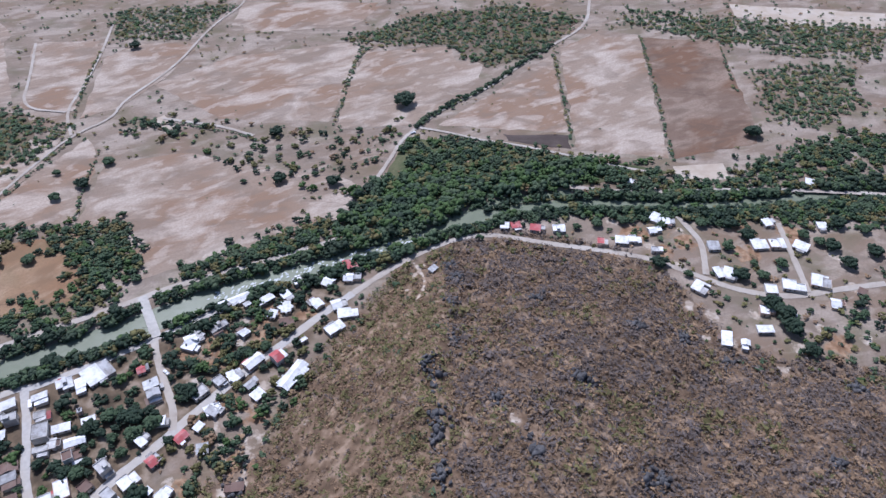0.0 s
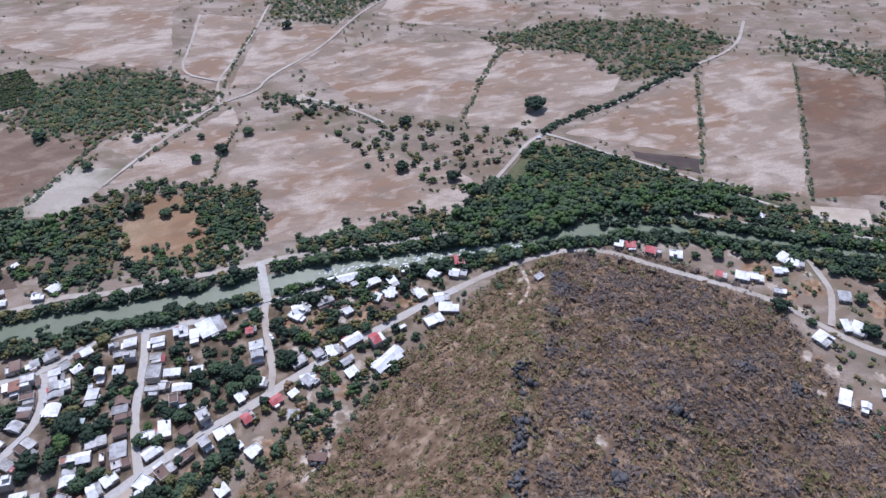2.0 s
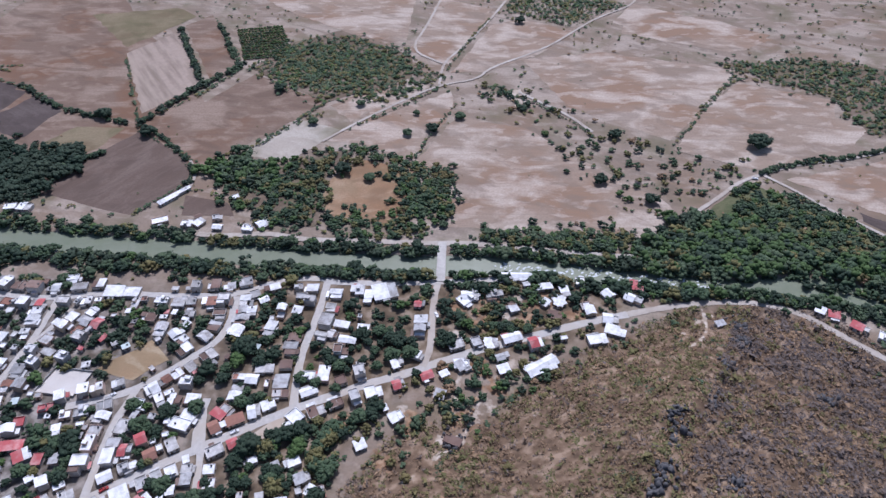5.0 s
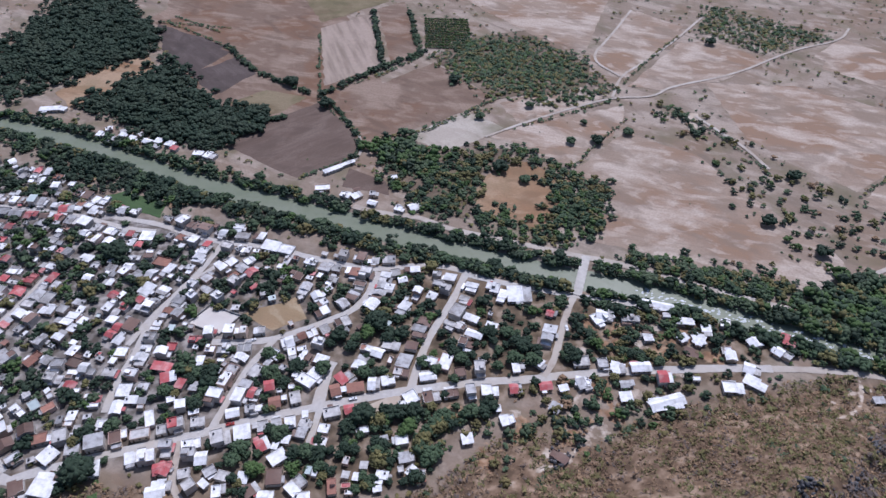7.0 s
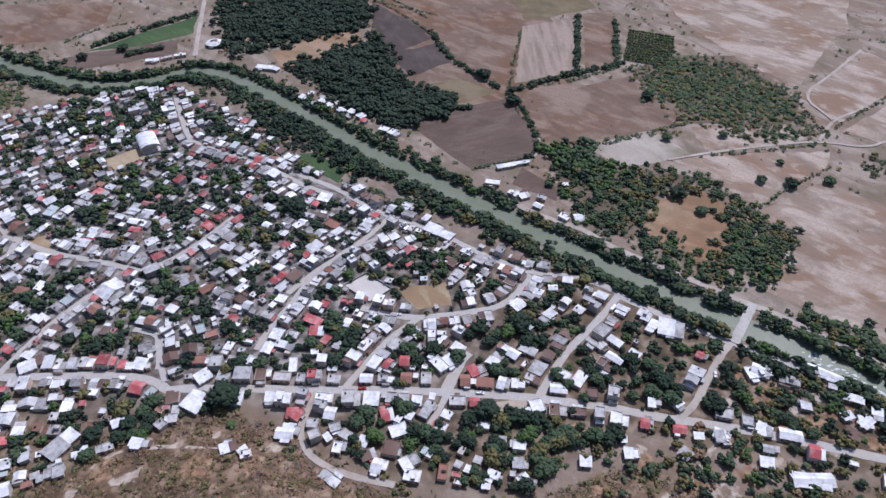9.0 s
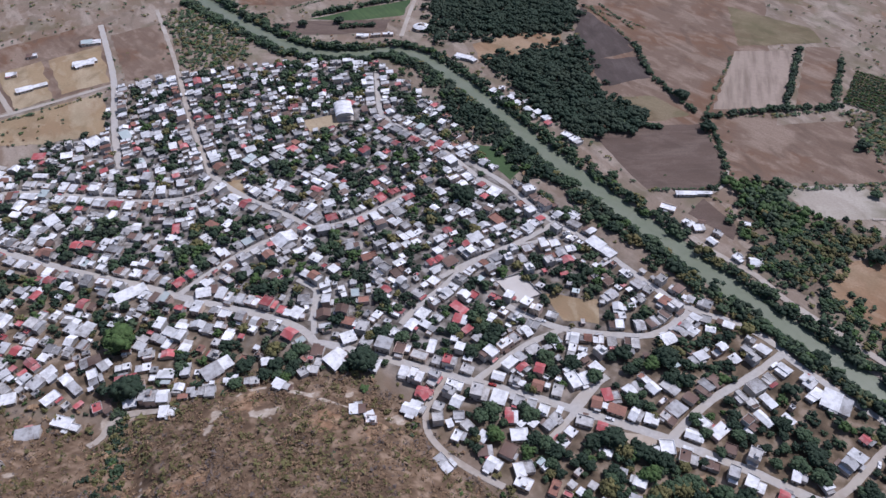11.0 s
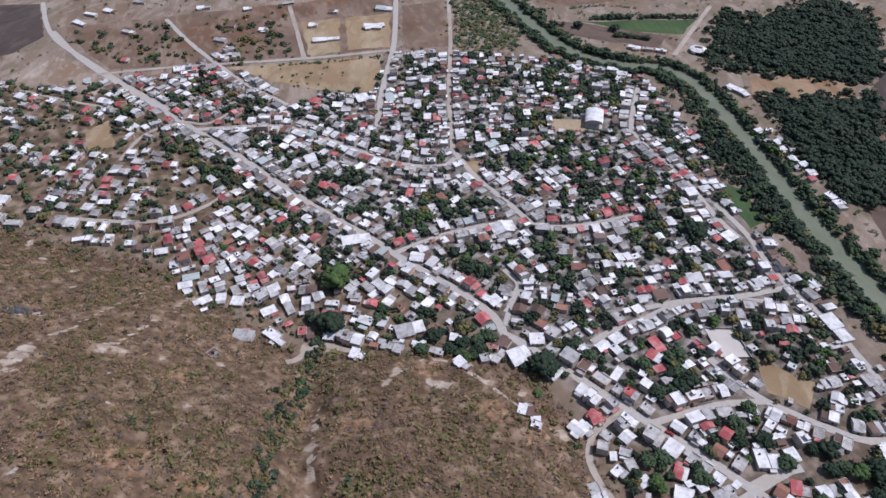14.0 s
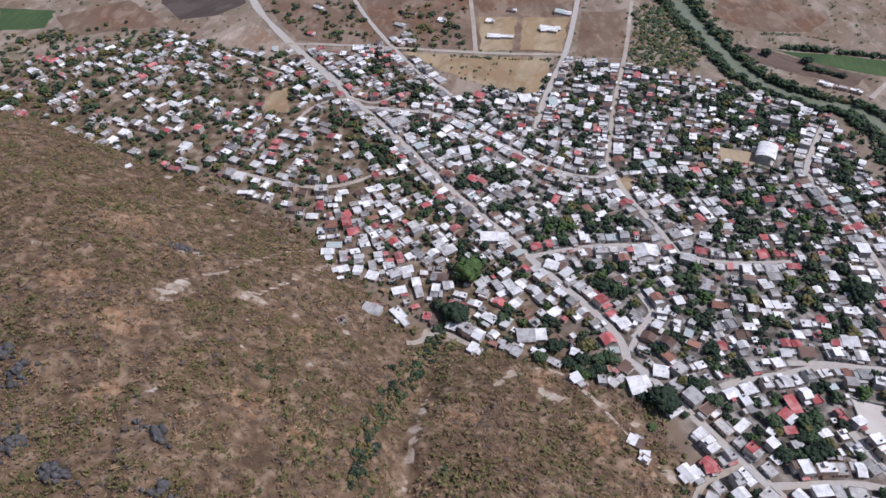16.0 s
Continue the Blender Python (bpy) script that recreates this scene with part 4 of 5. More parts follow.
field("pasture_a", [(188, 530), (254, 536), (299, 540), (282, 507), (217, 452), (181, 500), (158, 518)], STUBBLE)
field("striped", [(31, 777), (95, 803), (82, 670), (22, 643)], STRIPED)
field("striped_b", [(103, 816), (138, 829), (128, 689), (95, 677)], RED_EARTH)
field("tan_a", [(-49, 730), (25, 773), (20, 650), (4, 634), (-18, 662), (-40, 683)], RED_EARTH)
field("dark_a", [(-143, 821), (-70, 740), (-108, 697), (-143, 761)], DARK_EARTH)
field("dark_b", [(-105, 696), (-49, 721), (-48, 681), (-80, 651), (-101, 674)], DARK_EARTH)
field("olive_lot", [(-71, 631), (-35, 647), (3, 624), (-26, 600), (-50, 596)], OLIVE)
field("orchard", [(152, 777), (201, 762), (191, 719), (137, 699)], OLIVE)
field("brown_big", [(398, 563), (481, 538), (581, 439), (515, 400), (430, 371), (384, 460)], STUBBLE)
field("tree_field", [(562, 419), (617, 348), (551, 292), (489, 294), (480, 316), (426, 359), (478, 390)], STUBBLE)
field("pasture_b", [(184, 572), (283, 598), (261, 563), (190, 536)], STUBBLE)
field("pasture_c", [(403, 740), (437, 688), (364, 624), (322, 598), (305, 644)], STUBBLE)
field("pasture_d", [(451, 648), (491, 593), (411, 562), (354, 593), (410, 650)], STUBBLE)
field("pasture_e", [(563, 596), (648, 541), (668, 470), (605, 470), (530, 563)], STUBBLE)
field("east_a", [(671, 243), (735, 222), (748, 181), (530, 81), (503, 155)], STUBBLE)
field("east_b", [(743, 175), (774, 100), (642, 36), (592, 20), (531, 77)], RED_EARTH)
field("east_c", [(476, 280), (546, 264), (656, 246), (524, 172)], STUBBLE)
field("east_dark", [(492, 222), (520, 170), (501, 159), (485, 213)], DARK_EARTH)
field("north_green", [(-444, 677), (-353, 777), (-342, 730), (-388, 695)], GREEN)
field("north_brown", [(-604, 788), (-470, 807), (-452, 751), (-482, 702), (-544, 683)], RED_EARTH)
field("north_violet", [(-474, 649), (-442, 672), (-351, 714), (-345, 680), (-401, 650), (-443, 635)], PLOUGHED)
field("north_dark", [(-152, 830), (-75, 757), (-114, 704), (-138, 745)], DARK_EARTH)
field("north_dark_b", [(-113, 698), (-57, 729), (-44, 683), (-90, 658)], DARK_EARTH)
field("north_tan", [(-60, 729), (18, 778), (19, 640), (-8, 667), (-39, 697)], RED_EARTH)
field("sports", [(-641, 317), (-589, 388), (-545, 452), (-490, 395), (-532, 358), (-576, 338)], OCHRE)
field("brick_red", [(-628, 558), (-598, 605), (-509, 521), (-538, 479)], RED_EARTH)
field("yellow_lot", [(-648, 485), (-621, 532), (-554, 472), (-581, 434)], OCHRE)
field("yellow_lot_b", [(-676, 441), (-654, 481), (-584, 425), (-600, 395)], OCHRE)
field("triangle_lot", [(-768, 156), (-797, 202), (-698, 216), (-681, 194)], STUBBLE)
field("far_dark", [(-1022, 156), (-945, 245), (-851, 213), (-833, 173), (-841, 130), (-901, 122)], DARK_EARTH)
field("far_brown", [(-922, 5), (-931, 91), (-833, 115), (-859, 8)], RED_EARTH)
field("far_green", [(-982, -51), (-940, 7), (-896, -11), (-913, -56)], GREEN)
field("north_bank_lot", [(29, 496), (56, 471), (56, 451), (20, 472)], PLOUGHED)
field("river_meadow", [(-171, 502), (-154, 505), (-120, 480), (-124, 462), (-154, 479)], GREEN)
field("goat_lot", [(-622, 158), (-627, 183), (-580, 166), (-591, 147)], OCHRE)
field("gravel_bank", [(520, 75), (546, 39), (526, 29), (503, 65)], SAND)
field("gravel_a", [(345, 515), (362, 511), (356, 490), (340, 486)], SAND)
field("court_lot", [(-61, 344), (-26, 352), (-20, 330), (-43, 324)], OCHRE)
field("dust_yard", [(6, 251), (29, 257), (29, 247), (13, 241)], SAND)
field("far_sand", [(882, 113), (947, -53), (902, -57), (859, 38), (850, 99)], SAND)
field("nw_tan", [(-145, 956), (-107, 975), (-68, 912), (-110, 845), (-144, 850)], RED_EARTH)
field("nw_tan_b", [(-81, 821), (-38, 864), (8, 816), (25, 777), (-48, 733), (-71, 767)], RED_EARTH)
field("nw_green", [(13, 897), (106, 868), (120, 834), (34, 791)], OLIVE)
field("nw_far", [(-35, 847), (14, 851), (24, 802), (-30, 753), (-64, 780)], RED_EARTH)
field("pasture_g", [(396, 744), (430, 674), (324, 590), (301, 635)], STUBBLE)
field("pasture_h", [(416, 652), (463, 584), (422, 567), (352, 557), (317, 574)], STUBBLE)
field("pasture_i", [(255, 601), (288, 561), (240, 535), (206, 532)], STUBBLE)
field("pasture_j", [(592, 621), (675, 480), (619, 466), (581, 502), (539, 590)], STUBBLE)
field("pasture_k", [(156, 460), (185, 405), (155, 385), (132, 425)], ORANGE)
field("pasture_l", [(182, 957), (384, 779), (304, 653), (260, 709), (217, 802)], STUBBLE)
field("pasture_m", [(563, 419), (602, 300), (550, 279), (463, 303), (423, 357)], STUBBLE)
field("pasture_n", [(222, 866), (430, 882), (397, 784), (315, 736), (266, 760)], STUBBLE)
field("clearing", [(-240, 688), (-207, 730), (-156, 750), (-149, 714), (-217, 651)], ORANGE)
field("bank_meadow", [(443, 294), (473, 224), (493, 146), (512, 73), (479, 106), (450, 142), (405, 195), (330, 235), (330, 270), (390, 280)], MEADOW)
field("litter_a", [(140, 677), (193, 716), (256, 719), (298, 625), (277, 583), (183, 578)], LITTER)
field("litter_b", [(574, 458), (665, 418), (746, 341), (753, 250), (659, 258), (595, 293), (622, 348)], LITTER)
field("litter_d", [(81, 512), (130, 504), (178, 492), (129, 459), (121, 421), (107, 409), (77, 430), (54, 502)], LITTER)
field("gym_lot", [(-333, 481), (-311, 501), (-297, 486), (-317, 465)], OCHRE)
field("corner_lot", [(-345, 371), (-334, 380), (-320, 365), (-329, 357)], OCHRE)



# ---- houses ----
ROOFS = {"w": WHITE_ROOF, "g": GREY_ROOF, "c": CEMENT, "r": RED_ROOF, "t": TEAL_ROOF, "b": BROWN_ROOF, "k": TILE_ROOF}
ROOF_WORDS = {"w": "white-painted", "g": "weathered grey sheet", "c": "bare cement", "r": "faded red", "t": "pale green sheet", "b": "rusty brown sheet", "k": "clay tile"}
HOUSE_MATS = [WALL, WALL_PINK, *ROOFS.values(), TANK, DARK, DOOR]
SLOT = {k: 2 + i for i, k in enumerate(ROOFS)}


def volume(a0, a1, b0, b1, h, colour, style, tint, r):
    """Walls, roof and parapet of one box-shaped part of a house."""
    wall, roof, rim = Heap(), Heap(), None
    box(wall, a0, b0, -1.2, a1, b1, h, tint)
    s, width, mid = SLOT[colour], b1 - b0, (b0 + b1) / 2
    if style == "flat":
        o = 0.15
        box(roof, a0 - o, b0 - o, h, a1 + o, b1 + o, h + 0.16, s)
        rim = Heap()
        e, t = h + 0.16, h + 0.16 + r.uniform(0.2, 0.65)
        w = s if r.random() < 0.5 else tint
        for x0, y0, x1, y1 in ((a0 - o, b0 - o, a1 + o, b0 + 0.05), (a0 - o, b1 - 0.05, a1 + o, b1 + o), (a0 - o, b0 + 0.05, a0 + 0.05, b1 - 0.05), (a1 - 0.05, b0 + 0.05, a1 + o, b1 - 0.05)):
            box(rim, x0, y0, e, x1, y1, t, w)
    else:
        rise = width * (0.2 if style == "gable" else 0.12)
        o, th = 0.45, 0.12
        sec = [(b0 - o, h - 0.1), (mid, h + rise), (b1 + o, h - 0.1)] if style == "gable" else [(b0 - o, h), (mid, h + rise * 0.5), (b1 + o, h + rise)]
        v = []
        for x in (a0 - o, a1 + o):
            v += [(x, y, z + th) for y, z in sec] + [(x, y, z) for y, z in sec]
        roof.add(v, [(0, 6, 7, 1), (1, 7, 8, 2), (4, 10, 9, 3), (5, 11, 10, 4), (0, 1, 4, 3), (1, 2, 5, 4), (6, 9, 10, 7), (7, 10, 11, 8), (0, 3, 9, 6), (2, 8, 11, 5)], s)
        g = [(b0, h), (mid, h + rise - 0.05), (b1, h)] if style == "gable" else [(b0, h), (b1, h + rise - 0.05), (b1, h)]
        for x, d in ((a0, 1), (a1, -1)):
            wall.add([(x, *q) for q in g] + [(x + 0.15 * d, *q) for q in g], [(0, 1, 2), (3, 5, 4), (0, 3, 4, 1), (1, 4, 5, 2)], tint)
    return wall, roof, rim


def house_parts(length, width, colour, style, storeys, seed):
    """Heaps by part name, round the origin, long side along x: a main block and often a lower annex."""
    r = random.Random(seed)
    a, b, h = length / 2, width / 2, 2.6 * storeys + r.uniform(-0.2, 0.3)
    tint = 1 if r.random() < 0.25 else 0
    parts, cut = {}, a
    if length > 6.5 and r.random() < 0.75:
        cut = a - length * r.uniform(0.3, 0.5)
        low = r.uniform(2.2, 2.6) + (2.6 if storeys > 1 and r.random() < 0.5 else 0)
        inset = width * r.uniform(0.0, 0.4)
        other = r.choice((colour, colour, "w", "g", "c", "g", "b", "w"))
        b0, b1 = (-b + inset, b) if r.random() < 0.5 else (-b, b - inset)
        wall, roof, rim = volume(cut + 0.03, a, b0, b1, low, other, r.choice(("flat", "shed")), tint, r)
        parts |= {"annex_wall": wall, "annex_roof": roof}
        if rim:
            parts["annex_parapet"] = rim
    if width > 5 and r.random() < 0.6:
        deep, e0 = r.uniform(1.4, 2.6), r.uniform(-a, 0)
        e1 = min(e0 + r.uniform(2.5, 6.5), a)
        side = r.choice((-1, 1))
        c0, c1 = (b + 0.03, b + deep) if side > 0 else (-b - deep, -b - 0.03)
        wall, roof, rim = volume(e0, e1, c0, c1, r.uniform(1.9, 2.4), r.choice("wgcgbwrw"), "flat", tint, r)
        parts |= {"lean_to_wall": wall, "lean_to_roof": roof}
    parts["wall"], parts["roof"], rim = volume(-a, cut, -b, b, h, colour, style, tint, r)
    if rim:
        parts["parapet"] = rim
        if r.random() < 0.25 and cut + a > 5:
            hut, e, m = Heap(), h + 0.17, (cut - a) / 2
            box(hut, m, -b * 0.8, e, m + 2.2, b * 0.1, e + 2.0, tint)
            box(hut, m - 0.1, -b * 0.85, e + 2.0, m + 2.3, b * 0.15, e + 2.15, SLOT[colour])
            parts["stair_hut"] = hut
    return parts, h, r, tint, cut


def house_thing(x, y, length, width, turn, colour, style, storeys, seed, group):
    parts, h, r, tint, cut = house_parts(length, width, colour, style, storeys, seed)
    kind = {"flat": "flat-roofed", "gable": "gabled", "shed": "lean-to roofed"}[style]
    size = "two-storey" if storeys > 1 else "small" if length < 7 else "long" if length > 13 else "single-storey"
    z = float(PLAN_HILL[cell(x, y)])
    top = empty("house", pose(x, y, z, 0, 0, turn), f"{size} {kind} village house with {ROOF_WORDS[colour]} roof, {'painted' if tint else 'limewashed'} walls", "house", group)
    for name, heap in parts.items():
        used = sorted(set(heap.m))
        heap.m = [used.index(k) for k in heap.m]
        part(name, heap, [HOUSE_MATS[k] for k in used], top)
    a, b = length / 2, width / 2
    for side in (-1, 1):
        run = cut + a
        for k in range(max(1, int(run / 3))):
            px_ = -a + (k + 0.5) * run / max(1, int(run / 3))
            hole = Heap()
            if k == 0:
                box(hole, px_ - 0.5, side * (b + 0.02) - 0.05, 0, px_ + 0.5, side * (b + 0.02) + 0.05, 2.0)
                part("door", hole, DOOR, top)
            else:
                box(hole, px_ - 0.55, side * (b + 0.02) - 0.04, 1.0, px_ + 0.55, side * (b + 0.02) + 0.04, 2.1)
                part("window", hole, DARK, top)
    if style == "flat" and r.random() < 0.5:
        tank = Heap()
        ring = [(0.55 * math.cos(k * math.pi / 4), 0.55 * math.sin(k * math.pi / 4)) for k in range(8)]
        tx, ty, tz = -a * 0.6, b * 0.4, h + 0.16
        tank.add([(tx + p, ty + q, tz + dz) for dz in (0, 1.1) for p, q in ring] + [(tx, ty, tz + 1.4)], [(k, (k + 1) % 8, 8 + (k + 1) % 8, 8 + k) for k in range(8)] + [(8 + k, 8 + (k + 1) % 8, 16) for k in range(8)])
        part("water_tank", tank, TANK, top)


HOUSES = []  # x, y, length, width, turn, colour, style, storeys


def footprint(x, y, length, width, turn, grow=0.0):
    ca, sa = math.cos(radians(turn)), math.sin(radians(turn))
    u, v = np.meshgrid(np.linspace(-length / 2 - grow, length / 2 + grow, max(3, int(length / 1.6))), np.linspace(-width / 2 - grow, width / 2 + grow, max(3, int(width / 1.6))))
    return cell(x + u * ca - v * sa, y + u * sa + v * ca)


def settle(x, y, length, width, turn, colour, style, storeys=1, force=False):
    foot = footprint(x, y, length, width, turn, -0.6 if x < 60 else 0.0)
    if not force and (BUSY[foot] & (7 | 16 | 32)).any():
        return False
    BUSY[foot] |= 4
    HOUSES.append((x, y, length, width, turn, colour, style, storeys))
    return True


dice = random.Random(11)
for block in (EAST_HOUSES, EAST_SHEDS, WEST_HOUSES, FOOT_HOUSES, NORTH_BANK, OUTSKIRTS, TOWN_LARGE, TOWN_LARGE_B):
    for x, y, length, width, turn, colour in block:
        settle(x, y, max(length, 5), width, turn, colour, dice.choice(("shed", "flat", "gable", "shed")), 1, True)
PLACED = len(HOUSES)


def colour_of(x, y):
    u = dice.random()
    return "w" if u < 0.45 else "g" if u < 0.63 else "c" if u < 0.79 else "r" if u < 0.885 else "b" if u < 0.945 else "k" if u < 0.985 else "t"


def style_of(colour):
    if colour in "rk":
        return dice.choice(("gable", "gable", "shed", "flat"))
    return dice.choice(("flat", "flat", "shed", "shed", "gable") if colour != "c" else ("flat",))


mark_poly(COURT, 16)
mark_poly([(121, 327), (136, 324), (132, 309), (115, 311)], 4)
mark_poly([(-320, 520), (-291, 516), (-283, 494), (-300, 488)], 4)
mark_poly([(-268, 319), (-258, 334), (-244, 329), (-252, 312)], 4)

# rows along the streets
for width, line in STREETS:
    p = np.array(line)
    run, nxt = 0.0, {-1: 2.0, 1: 2.0}
    for (ax, ay), (bx, by) in zip(line, line[1:]):
        step = math.hypot(bx - ax, by - ay)
        run += step
        for side in (-1, 1):
            if run < nxt[side]:
                continue
            length, deep = dice.uniform(5.5, 10.5), dice.uniform(5.5, 9.0)
            off = side * (width / 2 + deep / 2 + dice.uniform(0.6, 2.0))
            turn = math.degrees(math.atan2(by - ay, bx - ax))
            x, y = (ax + bx) / 2 - off * math.sin(radians(turn)), (ay + by) / 2 + off * math.cos(radians(turn))
            if not PLAN_TOWN[cell(x, y)]:
                continue
            if dice.random() < (0.3 if x > 135 else 0.88 if x > 40 else 0.3 if x < -430 and y < 190 else 0.94):
                colour = colour_of(x, y)
                if settle(x, y, length, deep, turn + dice.uniform(-4, 4), colour, style_of(colour), 2 if dice.random() < (0.26 if x < -60 else 0.1) else 1):
                    nxt[side] = run + length * 0.5 + dice.uniform(3.2, 5.2)
            else:
                nxt[side] = run + dice.uniform(4, 10)

# room that the yard trees keep: single crowns and small groves
YARD_TREES = []
grove_at = rng.uniform([-640, 190], [190, 610], (2100, 2))
for x, y in grove_at[inside(TOWN, grove_at[:, 0], grove_at[:, 1])]:
    for _ in range(1 if rng.random() < 0.55 else int(rng.integers(2, 6))):
        px_, py_, r = x + rng.normal(0, 4.5), y + rng.normal(0, 4.5), rng.uniform(2.1, 5.2)
        q = cell(px_ + np.array([0, r, -r, 0, 0]) * 0.7, py_ + np.array([0, 0, 0, r, -r]) * 0.7)
        if len(YARD_TREES) < 1150 and PLAN_TOWN[cell(px_, py_)] and not (BUSY[q] & 55).any():
            BUSY[q] |= 32
            YARD_TREES.append((px_, py_, r))

# yards between the streets
town_pts = np.array(TOWN, float)
lines_all = [(w, line) for w, line in STREETS]
tries = rng.uniform([town_pts[:, 0].min(), town_pts[:, 1].min()], town_pts.max(0), (42000, 2))
tries = tries[inside(TOWN, tries[:, 0], tries[:, 1])]
gap, head = np.full(len(tries), 1e9), np.zeros(len(tries))
for w, line in lines_all:
    d, t_ = line_gap(line, tries[:, 0], tries[:, 1])
    head, gap = np.where(d < gap, t_, head), np.minimum(d, gap)
for (x, y), t_, d in zip(tries, head, gap):
    thin = 0.09 if x > 135 else 0.25 if x > -50 and y < 245 else 0.65 if x > 40 else 0.7 if x > -60 else (0.3 if noise.noise(Vector((x * 0.02, y * 0.02, 5))) > 0.0 else 0.03) if x < -430 and y < 215 else 0.12 if PLAN_HILL[cell(x, y)] > 3 else 0.3 if x < -60 and terrain(x * 0.86, y * 0.86) > 0.8 else 1.0
    if dice.random() > thin:
        continue
    length, deep = dice.uniform(5.0, 12.5), dice.uniform(4.6, 8.5)
    colour = colour_of(x, y)
    settle(x, y, length, deep, math.degrees(t_) + dice.choice((0, 90)) + dice.uniform(-6, 6), colour, style_of(colour), 2 if dice.random() < 0.14 else 1)

# small sheds and kitchens in what room is left
tries = rng.uniform([town_pts[:, 0].min(), town_pts[:, 1].min()], town_pts.max(0), (16000, 2))
rr, cc = cell(tries[:, 0], tries[:, 1])
tries = tries[PLAN_TOWN[rr, cc] & (BUSY[rr, cc] & 23 == 0)]
gap, head = np.full(len(tries), 1e9), np.zeros(len(tries))
for w, line in lines_all:
    d, t_ = line_gap(line, tries[:, 0], tries[:, 1])
    head, gap = np.where(d < gap, t_, head), np.minimum(d, gap)
for (x, y), t_ in zip(tries, head):
    if dice.random() < (0.04 if x > 135 or (x < -430 and y < 215) else 0.3 if x > 40 else 0.9):
        colour = colour_of(x, y)
        settle(x, y, dice.uniform(2.6, 5.5), dice.uniform(2.4, 4.4), math.degrees(t_) + dice.uniform(-8, 8), colour, dice.choice(("shed", "flat")), 1)

order = sorted(range(PLACED, len(HOUSES)), key=lambda i: math.hypot(HOUSES[i][0], HOUSES[i][1]))
singles = set(range(PLACED)) | set(order[: max(0, 298 - PLACED)])
mass = Heap()
for i, (x, y, length, width, turn, colour, style, storeys) in enumerate(HOUSES):
    if i in singles:
        house_thing(x, y, length, width, turn, colour, style, storeys, i, "houses of the village")
        continue
    parts, h, r, tint, cut = house_parts(length, width, colour, style, storeys, i)
    m = pose(x, y, float(PLAN_HILL[cell(x, y)]), 0, 0, turn)
    ca, sa = math.cos(radians(turn)), math.sin(radians(turn))
    for heap in parts.values():
        v = np.concatenate(heap.v)
        v = np.c_[x + v[:, 0] * ca - v[:, 1] * sa, y + v[:, 0] * sa + v[:, 1] * ca, v[:, 2] + m.translation.z]
        base = mass.count
        mass.v.append(v)
        mass.f += [tuple(k + base for k in f) for f in heap.f]
        mass.m += heap.m
        mass.count += len(v)
    if r.random() < 0.35:
        box(mass, -length / 2 + 0.6, -0.5, h + 0.1, -length / 2 + 1.6, 0.5, h + 1.2, 9, m)
    run = cut + length / 2
    for k in range(max(1, int(run / 3.5))):
        q = -length / 2 + (k + 0.5) * run / max(1, int(run / 3.5))
        for side in (-1, 1):
            box(mass, q - 0.5, side * (width / 2 + 0.02) - 0.04, 0.0 if k == 0 else 1.0, q + 0.5, side * (width / 2 + 0.02) + 0.04, 2.05, 10 if k else 11, m)
tagged(part("village_houses", mass, HOUSE_MATS), "crowded small village houses with white, grey and red roofs", "houses", kind="stuff")


# ---- large single buildings ----
def arched_hall(x, y, length, width, turn, name, label):
    top = empty(name, pose(x, y, 0, 0, 0, turn), label, "hall")
    a, b, n = length / 2, width / 2, 12
    arc = [(-b * math.cos(k * math.pi / n), 5 + b * 0.42 * math.sin(k * math.pi / n)) for k in range(n + 1)]
    roof = Heap()
    v = [(s, yy, zz + dz) for s in (-a, a) for dz in (0.2, 0) for yy, zz in arc]
    w = n + 1
    f = []
    for k in range(n):
        f += [(k, 2 * w + k, 2 * w + k + 1, k + 1), (w + k + 1, 3 * w + k + 1, 3 * w + k, w + k), (k, k + 1, w + k + 1, w + k), (2 * w + k + 1, 2 * w + k, 3 * w + k, 3 * w + k + 1)]
    roof.add(v, f)
    part("roof", roof, WHITE_ROOF, top, "curved white sheet roof")
    for side in (-1, 1):
        for k in range(5):
            post = Heap()
            q = -a + 0.4 + k * (length - 0.8) / 4
            box(post, q - 0.2, side * (b - 0.3) - 0.2, 0, q + 0.2, side * (b - 0.3) + 0.2, 5.1)
            part("post", post, PALE_CONCRETE, top)
    for e in (-1, 1):
        wall = Heap()
        s = e * (a - 0.3)
        wall.add([(s + d, yy, zz - 0.1) for d in (-0.1, 0.1) for yy, zz in arc], [tuple(range(w)), tuple(range(2 * w - 1, w - 1, -1))] + [(k, w + k, w + k + 1, k + 1) for k in range(n)])
        part("gable_end", wall, WALL, top)
    floor = Heap()
    box(floor, -a, -b, 0.02, a, b, 0.12)
    part("floor_slab", floor, COURT_SLAB, top)


arched_hall(-303, 504, 24, 17, -56, "sports_hall", "open sports hall under an arched white sheet roof")
house_thing(125, 318, 16, 13, -12, "w", "shed", 1, 901, "")
house_thing(-256, 323, 18, 15, -25, "w", "gable", 1, 902, "")


